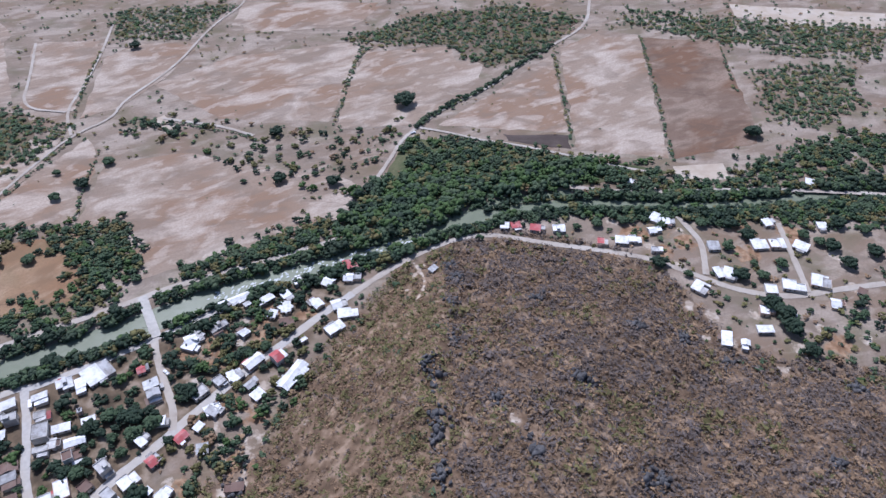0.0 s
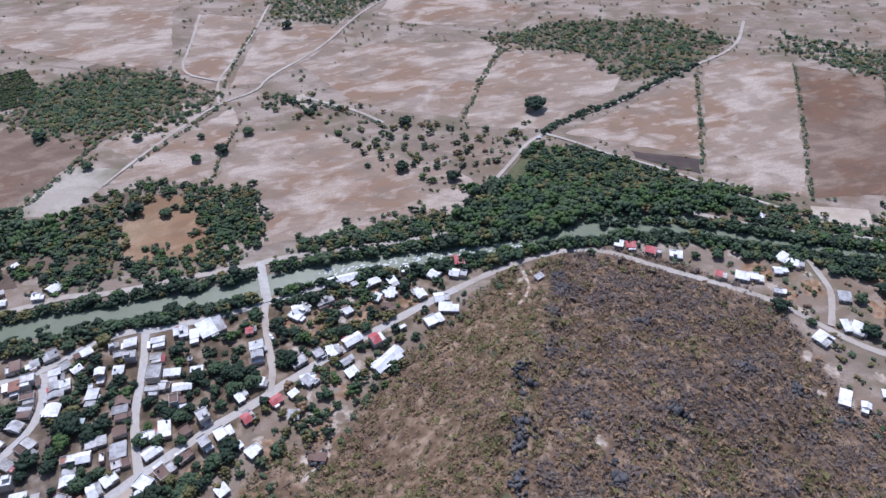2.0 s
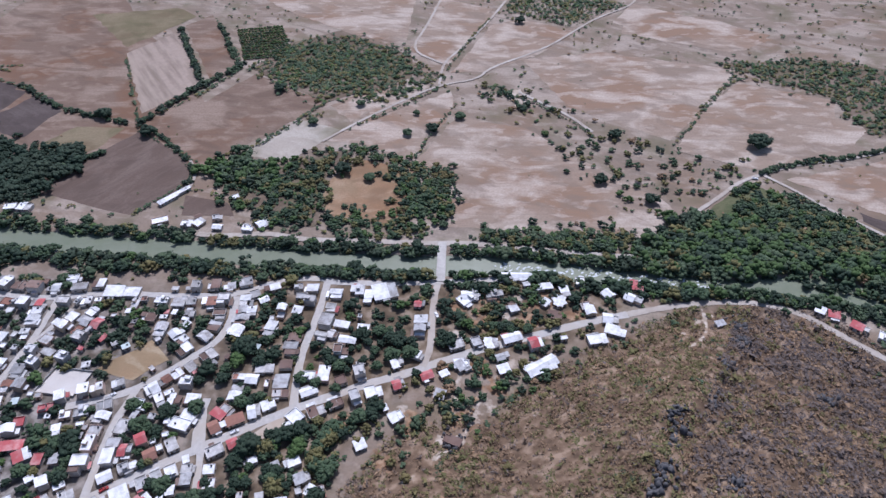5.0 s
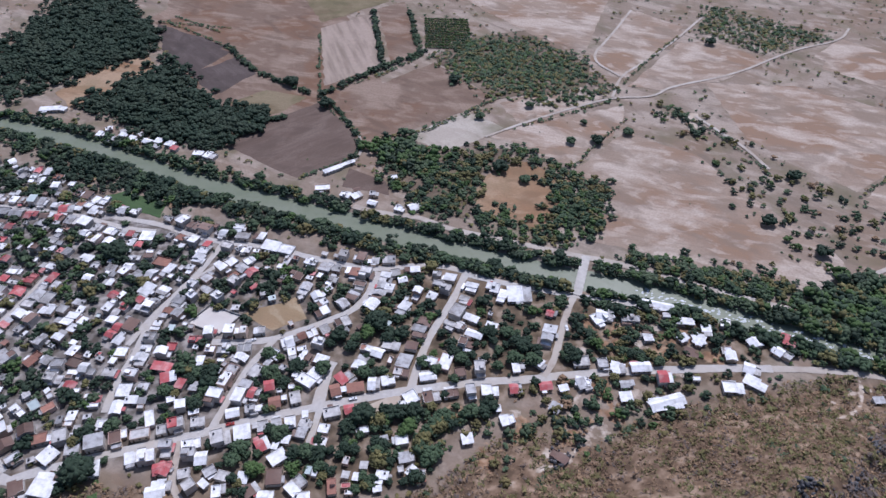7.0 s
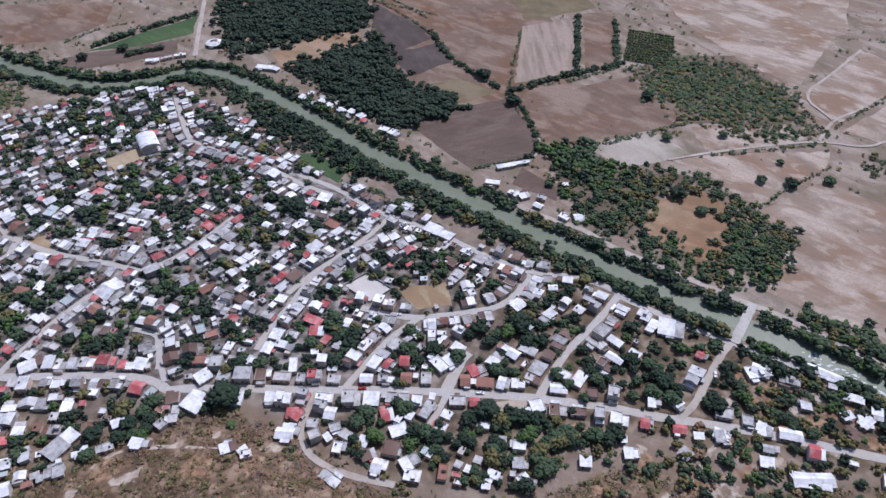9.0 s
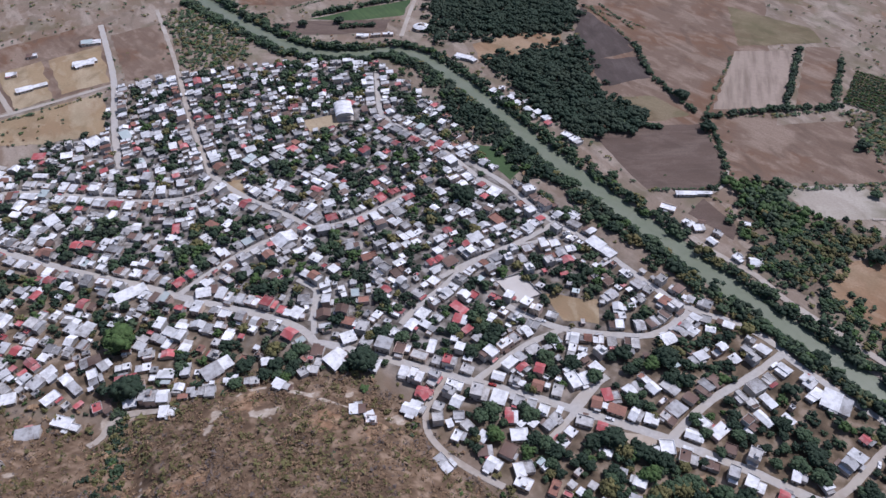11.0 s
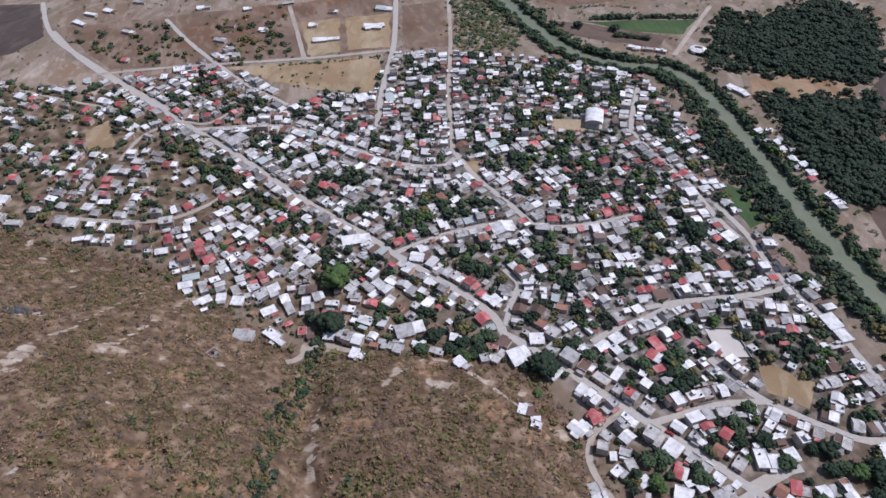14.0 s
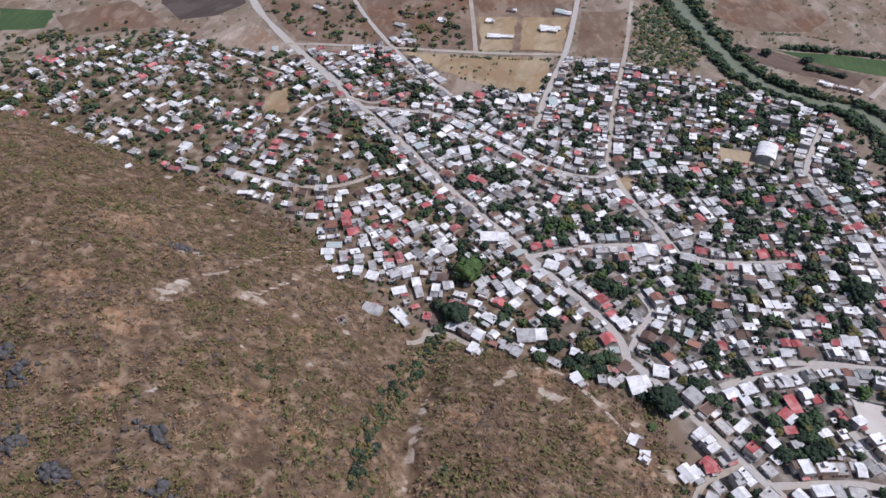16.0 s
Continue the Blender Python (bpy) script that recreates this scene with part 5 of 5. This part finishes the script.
def court():
    p = np.array(COURT, float)
    top = empty("sports_court", pose(*p.mean(0), 0), "walled sports court with a pale bare concrete slab", "court")
    q = p - p.mean(0)
    slab = Heap()
    slab.add([(*c, z) for z in (0.0, 0.3) for c in q], [(0, 3, 2, 1), (4, 5, 6, 7)] + [(k, (k + 1) % 4, 4 + (k + 1) % 4, 4 + k) for k in range(4)])
    part("slab", slab, COURT_SLAB, top)
    for k in range(4):
        a, b = q[k], q[(k + 1) % 4]
        d = (b - a) / np.hypot(*(b - a))
        m = Matrix.Translation((*(a * 1.06), 0)) @ pose(0, 0, 0, 0, 0, math.degrees(math.atan2(d[1], d[0])))
        wall = Heap()
        box(wall, 0, -0.12, 0, float(np.hypot(*(b - a))) * 1.05, 0.12, 1.6, 0, m)
        part("boundary_wall", wall, CEMENT, top)


court()


def bridge():
    (ax, ay), (bx, by) = BRIDGE
    span, turn = math.hypot(bx - ax, by - ay), math.degrees(math.atan2(by - ay, bx - ax))
    top = empty("bridge", pose((ax + bx) / 2, (ay + by) / 2, 0, 0, 0, turn), "pale concrete road bridge on low piers over the river", "bridge")
    a = span / 2 + 3
    deck = Heap()
    box(deck, -a, -3.2, -0.2, a, 3.2, 0.75)
    part("deck", deck, PALE_CONCRETE, top)
    for side in (-1, 1):
        rail = Heap()
        box(rail, -a, side * 3.1 - 0.15, 0.75, a, side * 3.1 + 0.15, 1.15)
        part("kerb_rail", rail, PALE_CONCRETE, top)
        for k in range(9):
            post = Heap()
            q = -a + 0.5 + k * (2 * a - 1) / 8
            box(post, q - 0.15, side * 3.1 - 0.18, 1.15, q + 0.15, side * 3.1 + 0.18, 1.6)
            part("rail_post", post, PALE_CONCRETE, top)
    for k in (-0.55, -0.18, 0.18, 0.55):
        pier = Heap()
        box(pier, k * span / 2 - 0.5, -2.6, -4, k * span / 2 + 0.5, 2.6, -0.2)
        part("pier", pier, PALE_CONCRETE, top)


bridge()


def round_pavilion():
    top = empty("round_pavilion", pose(-308, 703, 0), "round open pavilion with a white ring-shaped roof", "pavilion")
    roof, n = Heap(), 24
    rings = [(9.5, 3.2), (9.5, 3.4), (4.2, 5.2), (4.2, 5.0)]
    v = [(r * math.cos(k * 2 * math.pi / n), r * math.sin(k * 2 * math.pi / n), z) for r, z in rings for k in range(n)]
    roof.add(v, [(j * n + k, j * n + (k + 1) % n, ((j + 1) % 4) * n + (k + 1) % n, ((j + 1) % 4) * n + k) for j in range(4) for k in range(n)])
    part("roof", roof, WHITE_ROOF, top)
    for k in range(8):
        post = Heap()
        q = k * math.pi / 4
        box(post, 8.8 * math.cos(q) - 0.15, 8.8 * math.sin(q) - 0.15, 0, 8.8 * math.cos(q) + 0.15, 8.8 * math.sin(q) + 0.15, 3.3)
        part("post", post, PALE_CONCRETE, top)


round_pavilion()


# ---- vehicles ----
def pickup(x, y, turn, paint, label):
    top = empty("pickup_truck", pose(x, y, float(PLAN_HILL[cell(x, y)]) + 0.75, 0, 0, turn), label, "truck", "parked pickups")
    body = Heap()
    box(body, -2.5, -0.9, -0.2, 2.5, 0.9, 0.35)
    for side in (-1, 1):
        box(body, -2.45, side * 0.82 - 0.07, 0.35, -0.5, side * 0.82 + 0.07, 0.75)
    box(body, -2.5, -0.75, 0.35, -2.4, 0.75, 0.75)
    part("body", body, paint, top)
    cab = Heap()
    cab.add([(-0.5, -0.82, 0.35), (1.2, -0.82, 0.35), (1.2, 0.82, 0.35), (-0.5, 0.82, 0.35), (-0.35, -0.7, 1.0), (0.6, -0.7, 1.0), (0.6, 0.7, 1.0), (-0.35, 0.7, 1.0)], BOX_F)
    part("cab", cab, paint, top)
    glass = Heap()
    glass.add([(1.18, -0.7, 0.42), (1.18, 0.7, 0.42), (0.66, 0.62, 0.97), (0.66, -0.62, 0.97), (1.22, -0.7, 0.43), (1.22, 0.7, 0.43), (0.7, 0.62, 0.98), (0.7, -0.62, 0.98)], BOX_F)
    part("windscreen", glass, DARK, top)
    for sx in (-1.6, 1.55):
        for sy in (-0.85, 0.85):
            wheel = Heap()
            ring = [(0.36 * math.cos(k * math.pi / 6), 0.36 * math.sin(k * math.pi / 6)) for k in range(12)]
            wheel.add([(sx + p, sy + d, q - 0.35) for d in (-0.12, 0.12) for p, q in ring], [tuple(range(12)), tuple(range(23, 11, -1))] + [(k, 12 + k, 12 + (k + 1) % 12, (k + 1) % 12) for k in range(12)])
            part("wheel", wheel, RUBBER, top)


for (x, y), turn, paint in zip(CARS, (20, -38, 0, 5, 80, -60), (CAR_WHITE, CAR_WHITE, CAR_WHITE, CAR_RED, CAR_WHITE, CAR_WHITE)):
    pickup(x, y, turn, paint, "red pickup truck parked on a village street" if paint is CAR_RED else "white pickup truck standing on a dusty road")


# ---- rapids ----
foam = Heap()
for (x, y) in RIVER_LINE:
    if 205 < x < 345:
        for _ in range(9 if x < 330 else 4):
            q, r0, a0 = rng.normal(0, 2.6, 2), rng.uniform(0.35, 1.3), rng.uniform(0, 6)
            ring = [(x + q[0] + r0 * rng.uniform(0.6, 1.7) * math.cos(a0 + k), y + q[1] + r0 * rng.uniform(0.4, 0.9) * math.sin(a0 + k), -1.29) for k in np.arange(0, 6.2, 0.9)]
            foam.add(ring + [(x + q[0], y + q[1], -1.12)], [(k, (k + 1) % 7, 7) for k in range(7)])
tagged(part("rapids", foam, FOAM), "white water breaking over stones below the bridge", "rapids", kind="stuff")


# ---- rocks ----
for x, y in ROCKS:
    n = 38
    top = empty("rock_outcrop", pose(x, y, float(PLAN_Z[cell(x, y)])), "dark jagged limestone outcrop breaking through dry scrub", "rock", "rock outcrops")
    along = math.atan2(0.6, 0.8) + rng.normal(0, 0.4)
    e, d = rng.normal(0, rng.uniform(3, 8), n), rng.normal(0, rng.uniform(1.5, 3.5), n)
    for p, q_, size in zip(e, d, rng.uniform(0.5, 2.3, n) * np.exp(-np.abs(e) / 14) * rng.uniform(0.8, 1.35)):
        cx, cy = p * math.cos(along) - q_ * math.sin(along), p * math.sin(along) + q_ * math.cos(along)
        dz = float(terrain(x + cx, y + cy) - PLAN_Z[cell(x, y)])
        v, f, s = clumps(np.array([[cx, cy, dz + 0.35 * size]]), [size], rng.uniform(0.8, 1.9), np.zeros(1, int))
        v = np.array([[cx, cy, dz]]) + (v - np.array([[cx, cy, dz]])) * rng.uniform(0.65, 1.35, (12, 1))
        new("rock", mesh_from("rock", v, f, s, [ROCK])).parent = top


# ---- trees ----
def free_spot(x, y, bits=7):
    return not BUSY[cell(x, y)] & bits


for x, y, r in LONE + LONE_EAST:
    tree_thing(x, y, r, 2 if r == 10 else 5 if r > 4 else 0, "lone shade trees")

# shade trees in yards: the nearest are things of their own
spots = []
trial = rng.uniform([town_pts[:, 0].min(), town_pts[:, 1].min()], town_pts.max(0), (40000, 2))
rr, cc = cell(trial[:, 0], trial[:, 1])
trial = trial[PLAN_TOWN[rr, cc] & (BUSY[rr, cc] & 55 == 0) & (rng.random(len(trial)) < np.where(trial[:, 0] > 40, 0.55, np.where((trial[:, 0] < -430) & (trial[:, 1] < 215), 1.0, 0.55)))][:1700]
for x, y, r in YARD_TREES:
    spots.append((x, y, r, 5 if rng.random() < 0.5 else min(pick((0.62, 0.2, 0.18)), 2)))
for x, y in trial:
    spots.append((x, y, rng.uniform(1.2, 3.4) if rng.random() < 0.9 else rng.uniform(3.4, 5.0), 5 if rng.random() < (0.2 if x < -430 and y < 215 else 0.45) else min(pick((0.66, 0.22, 0.12)), 2)))
spots.sort(key=lambda s: math.hypot(s[0], s[1]))
for i, (x, y, r, slot) in enumerate(spots):
    if i < 260:
        tree_thing(x, y, r, slot, "yard trees of the village")
    else:
        far_tree(x, y, r, slot, 14 if r > 2.2 else 10)

# trees along the hill foot and between the eastern houses
trial = rng.uniform([-620, -150], [470, 320], (9000, 2))
rr, cc = cell(trial[:, 0], trial[:, 1])
hz = terrain(trial[:, 0] * 0.93, trial[:, 1] * 0.93)
ok = (BUSY[rr, cc] & 23 == 0) & (hz < 9) & ((hz > 0.4) | (trial[:, 0] > 250)) & (rng.random(len(hz)) < np.where(trial[:, 0] > 250, 0.3, np.where(trial[:, 0] > 20, 0.13, 0.4)))
for x, y in trial[ok]:
    far_tree(x, y, rng.uniform(0.9, 2.9), pick((0.26, 0.48, 0.1)), 10 if rng.random() < 0.5 else 8)

# orchard: even rows of small trees
(ox, oy), (px_, py_), (qx, qy) = ORCHARD
for i in range(14):
    for j in range(12):
        u, w = (i + 0.5) / 14, (j + 0.5) / 12
        far_tree(ox + (px_ - ox) * u + (qx - ox) * w, oy + (py_ - oy) * u + (qy - oy) * w, rng.uniform(1.8, 2.4), 2 if rng.random() < 0.5 else 0, 12)

wood("grove", [(51, 526), (80, 530), (106, 488), (74, 484)], DEEP, 0)

# woods and hedgerows

wood("w1b", [(-284, 670), (-337, 816), (-271, 869), (-210, 915), (-155, 822), (-157, 755), (-232, 713)], MANGO, 0)
wood("w1c", [(-187, 660), (-146, 706), (-152, 760), (-88, 630), (-46, 605), (-43, 586), (-87, 547), (-138, 574)], MANGO, 0)
wood("w31", [(-278, 958), (-213, 937), (-153, 800), (-157, 752), (-232, 715), (-300, 760)], MANGO, 0)
wood("w32", [(-220, 657), (-188, 685), (-143, 718), (-99, 652), (-40, 602), (-49, 580), (-84, 553), (-172, 617)], MANGO, 0)
wood("w2", [(81, 512), (130, 504), (178, 492), (129, 459), (121, 421), (107, 409), (77, 430), (54, 502)], MIXED, 100)
wood("w3", [(191, 711), (262, 702), (302, 570), (247, 546), (201, 579), (159, 648)], SCRUB, 190)
wood("w4", [(296, 255), (348, 287), (390, 272), (419, 207), (478, 156), (487, 108), (445, 142), (400, 197), (367, 204), (331, 213), (306, 237)], DEEP, 200)
wood("w5", [(443, 294), (473, 224), (493, 146), (512, 73), (479, 106), (463, 149), (420, 207), (403, 268)], MIXED, 150)
wood("w6", [(182, 426), (233, 418), (197, 364), (176, 381), (180, 410)], MIXED, 50)
wood("w7", [(574, 458), (665, 418), (746, 341), (753, 250), (659, 258), (595, 293), (622, 348), (573, 434)], SCRUB, 230)
wood("w8", [(337, 552), (376, 496), (411, 358), (455, 301), (376, 284), (346, 320), (328, 383), (333, 474), (318, 529)], LOOSE, 150)
wood("w9", [(542, 28), (646, -48), (664, -78), (581, -85), (531, 16)], MIXED, 90)
wood("w10", [(802, 212), (905, -57), (830, -63), (787, 25), (775, 112), (765, 200)], SCRUB, 90)
wood("w11", [(724, 47), (796, -30), (704, -51), (638, -15), (650, 22)], SCRUB, 60)
wood("w12", [(497, 738), (583, 622), (487, 608), (446, 679)], SCRUB, 60)
wood("w13", [(138, 672), (197, 714), (293, 638), (267, 599), (180, 582)], SCRUB, 110)
wood("w14", [(180, 494), (231, 419), (206, 385), (176, 359), (164, 385), (204, 415), (172, 482)], MIXED, 70)
wood("w15", [(209, 347), (251, 324), (314, 276), (308, 259), (268, 291), (205, 334)], MIXED, 70)
for x, y in smooth_line([(-273, 162), (-251, 128), (-230, 102), (-210, 82), (-189, 66), (-165, 50)], 0.8):
    far_tree(x + rng.normal(0, 3.6), y + rng.normal(0, 2.8), rng.uniform(1.0, 2.7), 5 if rng.random() < 0.35 else pick((0.45, 0.5, 0.05)) % 3, 10)
wood("w17", [(135, 430), (151, 386), (182, 360), (144, 372), (113, 398)], MIXED, 40)
wood("w18", [(-228, 541), (-214, 580), (-142, 533), (-102, 486), (-112, 468), (-156, 509)], MANGO, 60)
wood("w19", [(489, 90), (572, -86), (526, -90), (474, 13), (434, 90)], MIXED, 110)
wood("w22", [(-609, 626), (-571, 660), (-471, 596), (-459, 552), (-504, 525)], SCRUB, 0)
wood("w23", [(-832, 231), (-789, 325), (-671, 313), (-718, 238)], LOOSE, 0)
wood("w24", [(-762, 374), (-710, 448), (-607, 388), (-658, 327)], LOOSE, 0)
wood("w25", [(-905, -57), (-816, 130), (-744, 155), (-704, 84), (-802, -66)], LOOSE, 0)
wood("w27", [(402, -42), (452, -96), (381, -103), (350, -68)], LOOSE, 0)
wood("w28", [(186, 311), (248, 245), (269, 231), (227, 229), (187, 233), (146, 243), (139, 263), (159, 298)], LOOSE, 0)
wood("w29", [(131, 246), (194, 221), (187, 198), (148, 200), (109, 198), (104, 227)], LOOSE, 0)
wood("w30", [(134, 243), (232, 236), (221, 207), (-10, 189), (19, 230), (68, 238)], LOOSE, 0)
wood("w21", [(250, 325), (335, 272), (293, 271), (223, 313)], MIXED, 50)
hedge("k1", [(-143, 835), (-74, 755), (-48, 699)])
hedge("k2", [(19, 600), (48, 540)])
hedge("k3", [(256, 689), (299, 632), (302, 570)])
hedge("k4", [(185, 524), (243, 538), (289, 550)])
hedge("k5", [(330, 538), (356, 496), (372, 433), (374, 402)])
hedge("k6", [(-132, 845), (-83, 793)])
hedge("k7", [(86, 532), (147, 556), (172, 563)])
hedge("k8", [(770, 54), (803, -29)])
hedge("k9", [(478, 390), (524, 413), (566, 423)])
hedge("k10", [(-148, 832), (-70, 800)])
hedge("k11", [(-13, 490), (38, 515)])
hedge("k12", [(180, 496), (211, 444), (234, 420)])
hedge("h1", [(77, 648), (127, 683), (146, 688)])
hedge("h2", [(13, 625), (47, 637), (85, 656)])
hedge("h3", [(95, 803), (87, 668)])
hedge("h4", [(138, 817), (134, 694)])
hedge("h5", [(654, 242), (564, 192), (502, 158)])
hedge("h6", [(745, 178), (638, 127), (530, 78)])
hedge("h7", [(567, 430), (506, 400), (425, 362)])
hedge("h8", [(494, 291), (559, 274), (650, 260)])
hedge("h9", [(422, 668), (363, 623), (316, 580)])
hedge("h10", [(290, 515), (250, 485), (212, 451)])
hedge("h11", [(-477, 698), (-452, 736), (-419, 754)])
hedge("h12", [(-114, 704), (-150, 774)])
hedge("h13", [(29, 763), (16, 629)])
hedge("h14", [(179, 577), (110, 543), (56, 533)])
hedge("h15", [(-604, 361), (-574, 400), (-544, 449)])
hedge("h16", [(762, 94), (677, 59)])

tree_row([(16, 622), (57, 653), (97, 671), (135, 692)], 2.6, 4.6)
tree_row([(86, 669), (91, 740), (96, 807)], 2.4, 4.0)
tree_row([(128, 687), (134, 745), (138, 798)], 1.8, 3.2)
tree_row([(-74, 757), (-48, 690), (6, 630)], 2.0, 3.6)
tree_row([(-20, 590), (-50, 586), (-78, 562)], 2.2, 3.8)
tree_row([(463, 296), (508, 291), (556, 273), (628, 264), (678, 254)], 1.8, 3.4)
tree_row([(25, 609), (46, 536), (30, 500)], 1.6, 3.0)
tree_row([(-440, 690), (-400, 735), (-356, 780)], 3.0, 5.0)
tree_row([(-395, 672), (-362, 690)], 3.0, 4.6)

# both wooded banks of the river
d_line = np.gradient(RIVER_LINE, axis=0)
d_line /= np.hypot(*d_line.T)[:, None]
for (x, y), (dx, dy) in zip(RIVER_LINE, d_line):
    for side in (-1, 1):
        for _ in range(9 if side < 0 or x > 150 else 6):
            w = float(river_half(x)) + 1.5 + abs(rng.normal(0, 10 if side < 0 and -300 < x < 90 else 5.5 if x < 150 else 7))
            t_ = rng.uniform(-4, 4)
            qx, qy = x - dy * w * side + dx * t_, y + dx * w * side + dy * t_
            if free_spot(qx, qy) and line_gap([tuple(p) for p in BRIDGE], qx, qy)[0] > 7:
                far_tree(qx, qy, rng.uniform(2.0, 4.0) * (1.5 if rng.random() < 0.2 else 1.0), 5 if rng.random() < 0.45 else pick((0.75, 0.12, 0.13)) % 3, 11)

# thin scrub over the valley where nothing else stands
for _ in range(11000):
    x, y = rng.uniform(-980, 980), rng.uniform(-250, 980)
    if free_spot(x, y, 15) and PLAN_HILL[cell(x, y)] < 0.5 and not PLAN_TOWN[cell(x, y)] and math.hypot(x, y) < 1050:
        far_tree(x, y, rng.uniform(0.6, 2.3), pick((0.45, 0.33, 0.05)), 6)
for _ in range(420):
    x, y = rng.uniform(-980, 980), rng.uniform(-250, 980)
    if BUSY[cell(x, y)] & 8 and free_spot(x, y, 7):
        far_tree(x, y, rng.uniform(0.5, 1.3), pick((0.5, 0.4, 0.05)), 5)
tagged(new("trees_and_scrub", mesh_from("trees_and_scrub", *joined(tufts(np.concatenate(FAR[0]), np.concatenate(FAR[1]), 0.75, np.concatenate(FAR[2])), leaves(np.concatenate(SPRAY[0]), np.concatenate(SPRAY[1]), np.concatenate(SPRAY[2]))), GREENS)), "dense riverside woods and shade trees", "trees", kind="stuff")
tagged(new("low_scrub", mesh_from("low_scrub", *caps(np.concatenate(LOW[0]), np.concatenate(LOW[1]), 0.8, np.concatenate(LOW[2])), GREENS)), "low thorn scrub and hedgerows of the dry valley", "scrub", kind="stuff")

# dry brush on the hill
n = 430000
ang, rad = np.radians(rng.uniform(-118, 118, n)), np.sqrt(rng.uniform(95**2, 760**2, n))
bx, by = -rad * np.sin(ang), rad * np.cos(ang)
rr, cc = cell(bx, by)
hz = terrain(bx * 0.94, by * 0.94)
busy = BUSY[rr, cc]
keep = (hz > 1.0) & (busy & 7 == 0) & (busy & 16 == 0) & ~(PLAN_TOWN[rr, cc] & (rng.random(n) < 0.6)) & (rng.random(n) > 1.5 * PLAN_BARE[rr, cc] + 0.25 * PLAN_RUST[rr, cc])
for x, y in ROCKS:
    keep &= np.hypot(bx - x, by - y) > rng.uniform(1.5, 5.5, n)
bx, by = bx[keep], by[keep]


def mottle(scale, shift):
    return np.array([noise.noise(Vector((x * scale + shift, y * scale, shift))) for x, y in zip(bx, by)])


thick, tone, lush, fine_tone = mottle(0.03, 1), mottle(0.014, 40), mottle(0.035, 3), mottle(0.09, 9)
keep = rng.random(len(bx)) < np.clip(np.where((by - 0.62 * bx < -14) & (bx > 60), 0.95, 0.68) + thick * 0.8, 0.3, 1)
bx, by, tone, lush, fine_tone, thick = bx[keep], by[keep], tone[keep], lush[keep], fine_tone[keep], thick[keep]
# the slope beyond the spine is greyer, the river side more olive, the west slope tawny
beyond = (by - 0.62 * bx < -14) & (bx > 60)
u = rng.random(len(bx)) + 0.45 * lush + 0.35 * fine_tone - np.where(beyond, 0.3, 0.0) + np.where((bx > 60) & ~beyond, 0.13, 0.0) - 0.3 * tone
slot = np.where(u < 0.3, 4, np.where(u < 0.72, 3, np.where(u < 1.22, 1, 0)))
slot = np.where(~beyond & (slot == 4) & (rng.random(len(bx)) < 0.55), 3, slot)
big = rng.uniform(0.7, 1.7, len(bx)) * np.where(beyond, 1.2, 1.0) * np.where(rng.random(len(bx)) < 0.14, 1.6, 1.0) * np.where(slot < 2, 1.3, 1.0)
many = 9
px_, py_, wide = np.repeat(bx, many), np.repeat(by, many), np.repeat(big, many) * 1.2
out = np.abs(rng.normal(0, 0.5, len(px_)))
way_ = rng.uniform(0, 6.3, len(px_))
rise_ = rng.uniform(0.1, 1.0, len(px_)) * np.clip(1.2 - out, 0.2, 1) * 1.25
px_, py_ = px_ + out * wide * np.cos(way_), py_ + out * wide * np.sin(way_)
v, f, s = leaves(np.stack([px_, py_, terrain(px_, py_) + wide * rise_], 1), wide * rng.uniform(0.26, 0.52, len(px_)), np.repeat(slot, many))
tagged(new("hill_brush", mesh_from("hill_brush", v, f, s, GREENS)), "leafless grey and brown thorn brush on the hillside", "brush", kind="stuff")
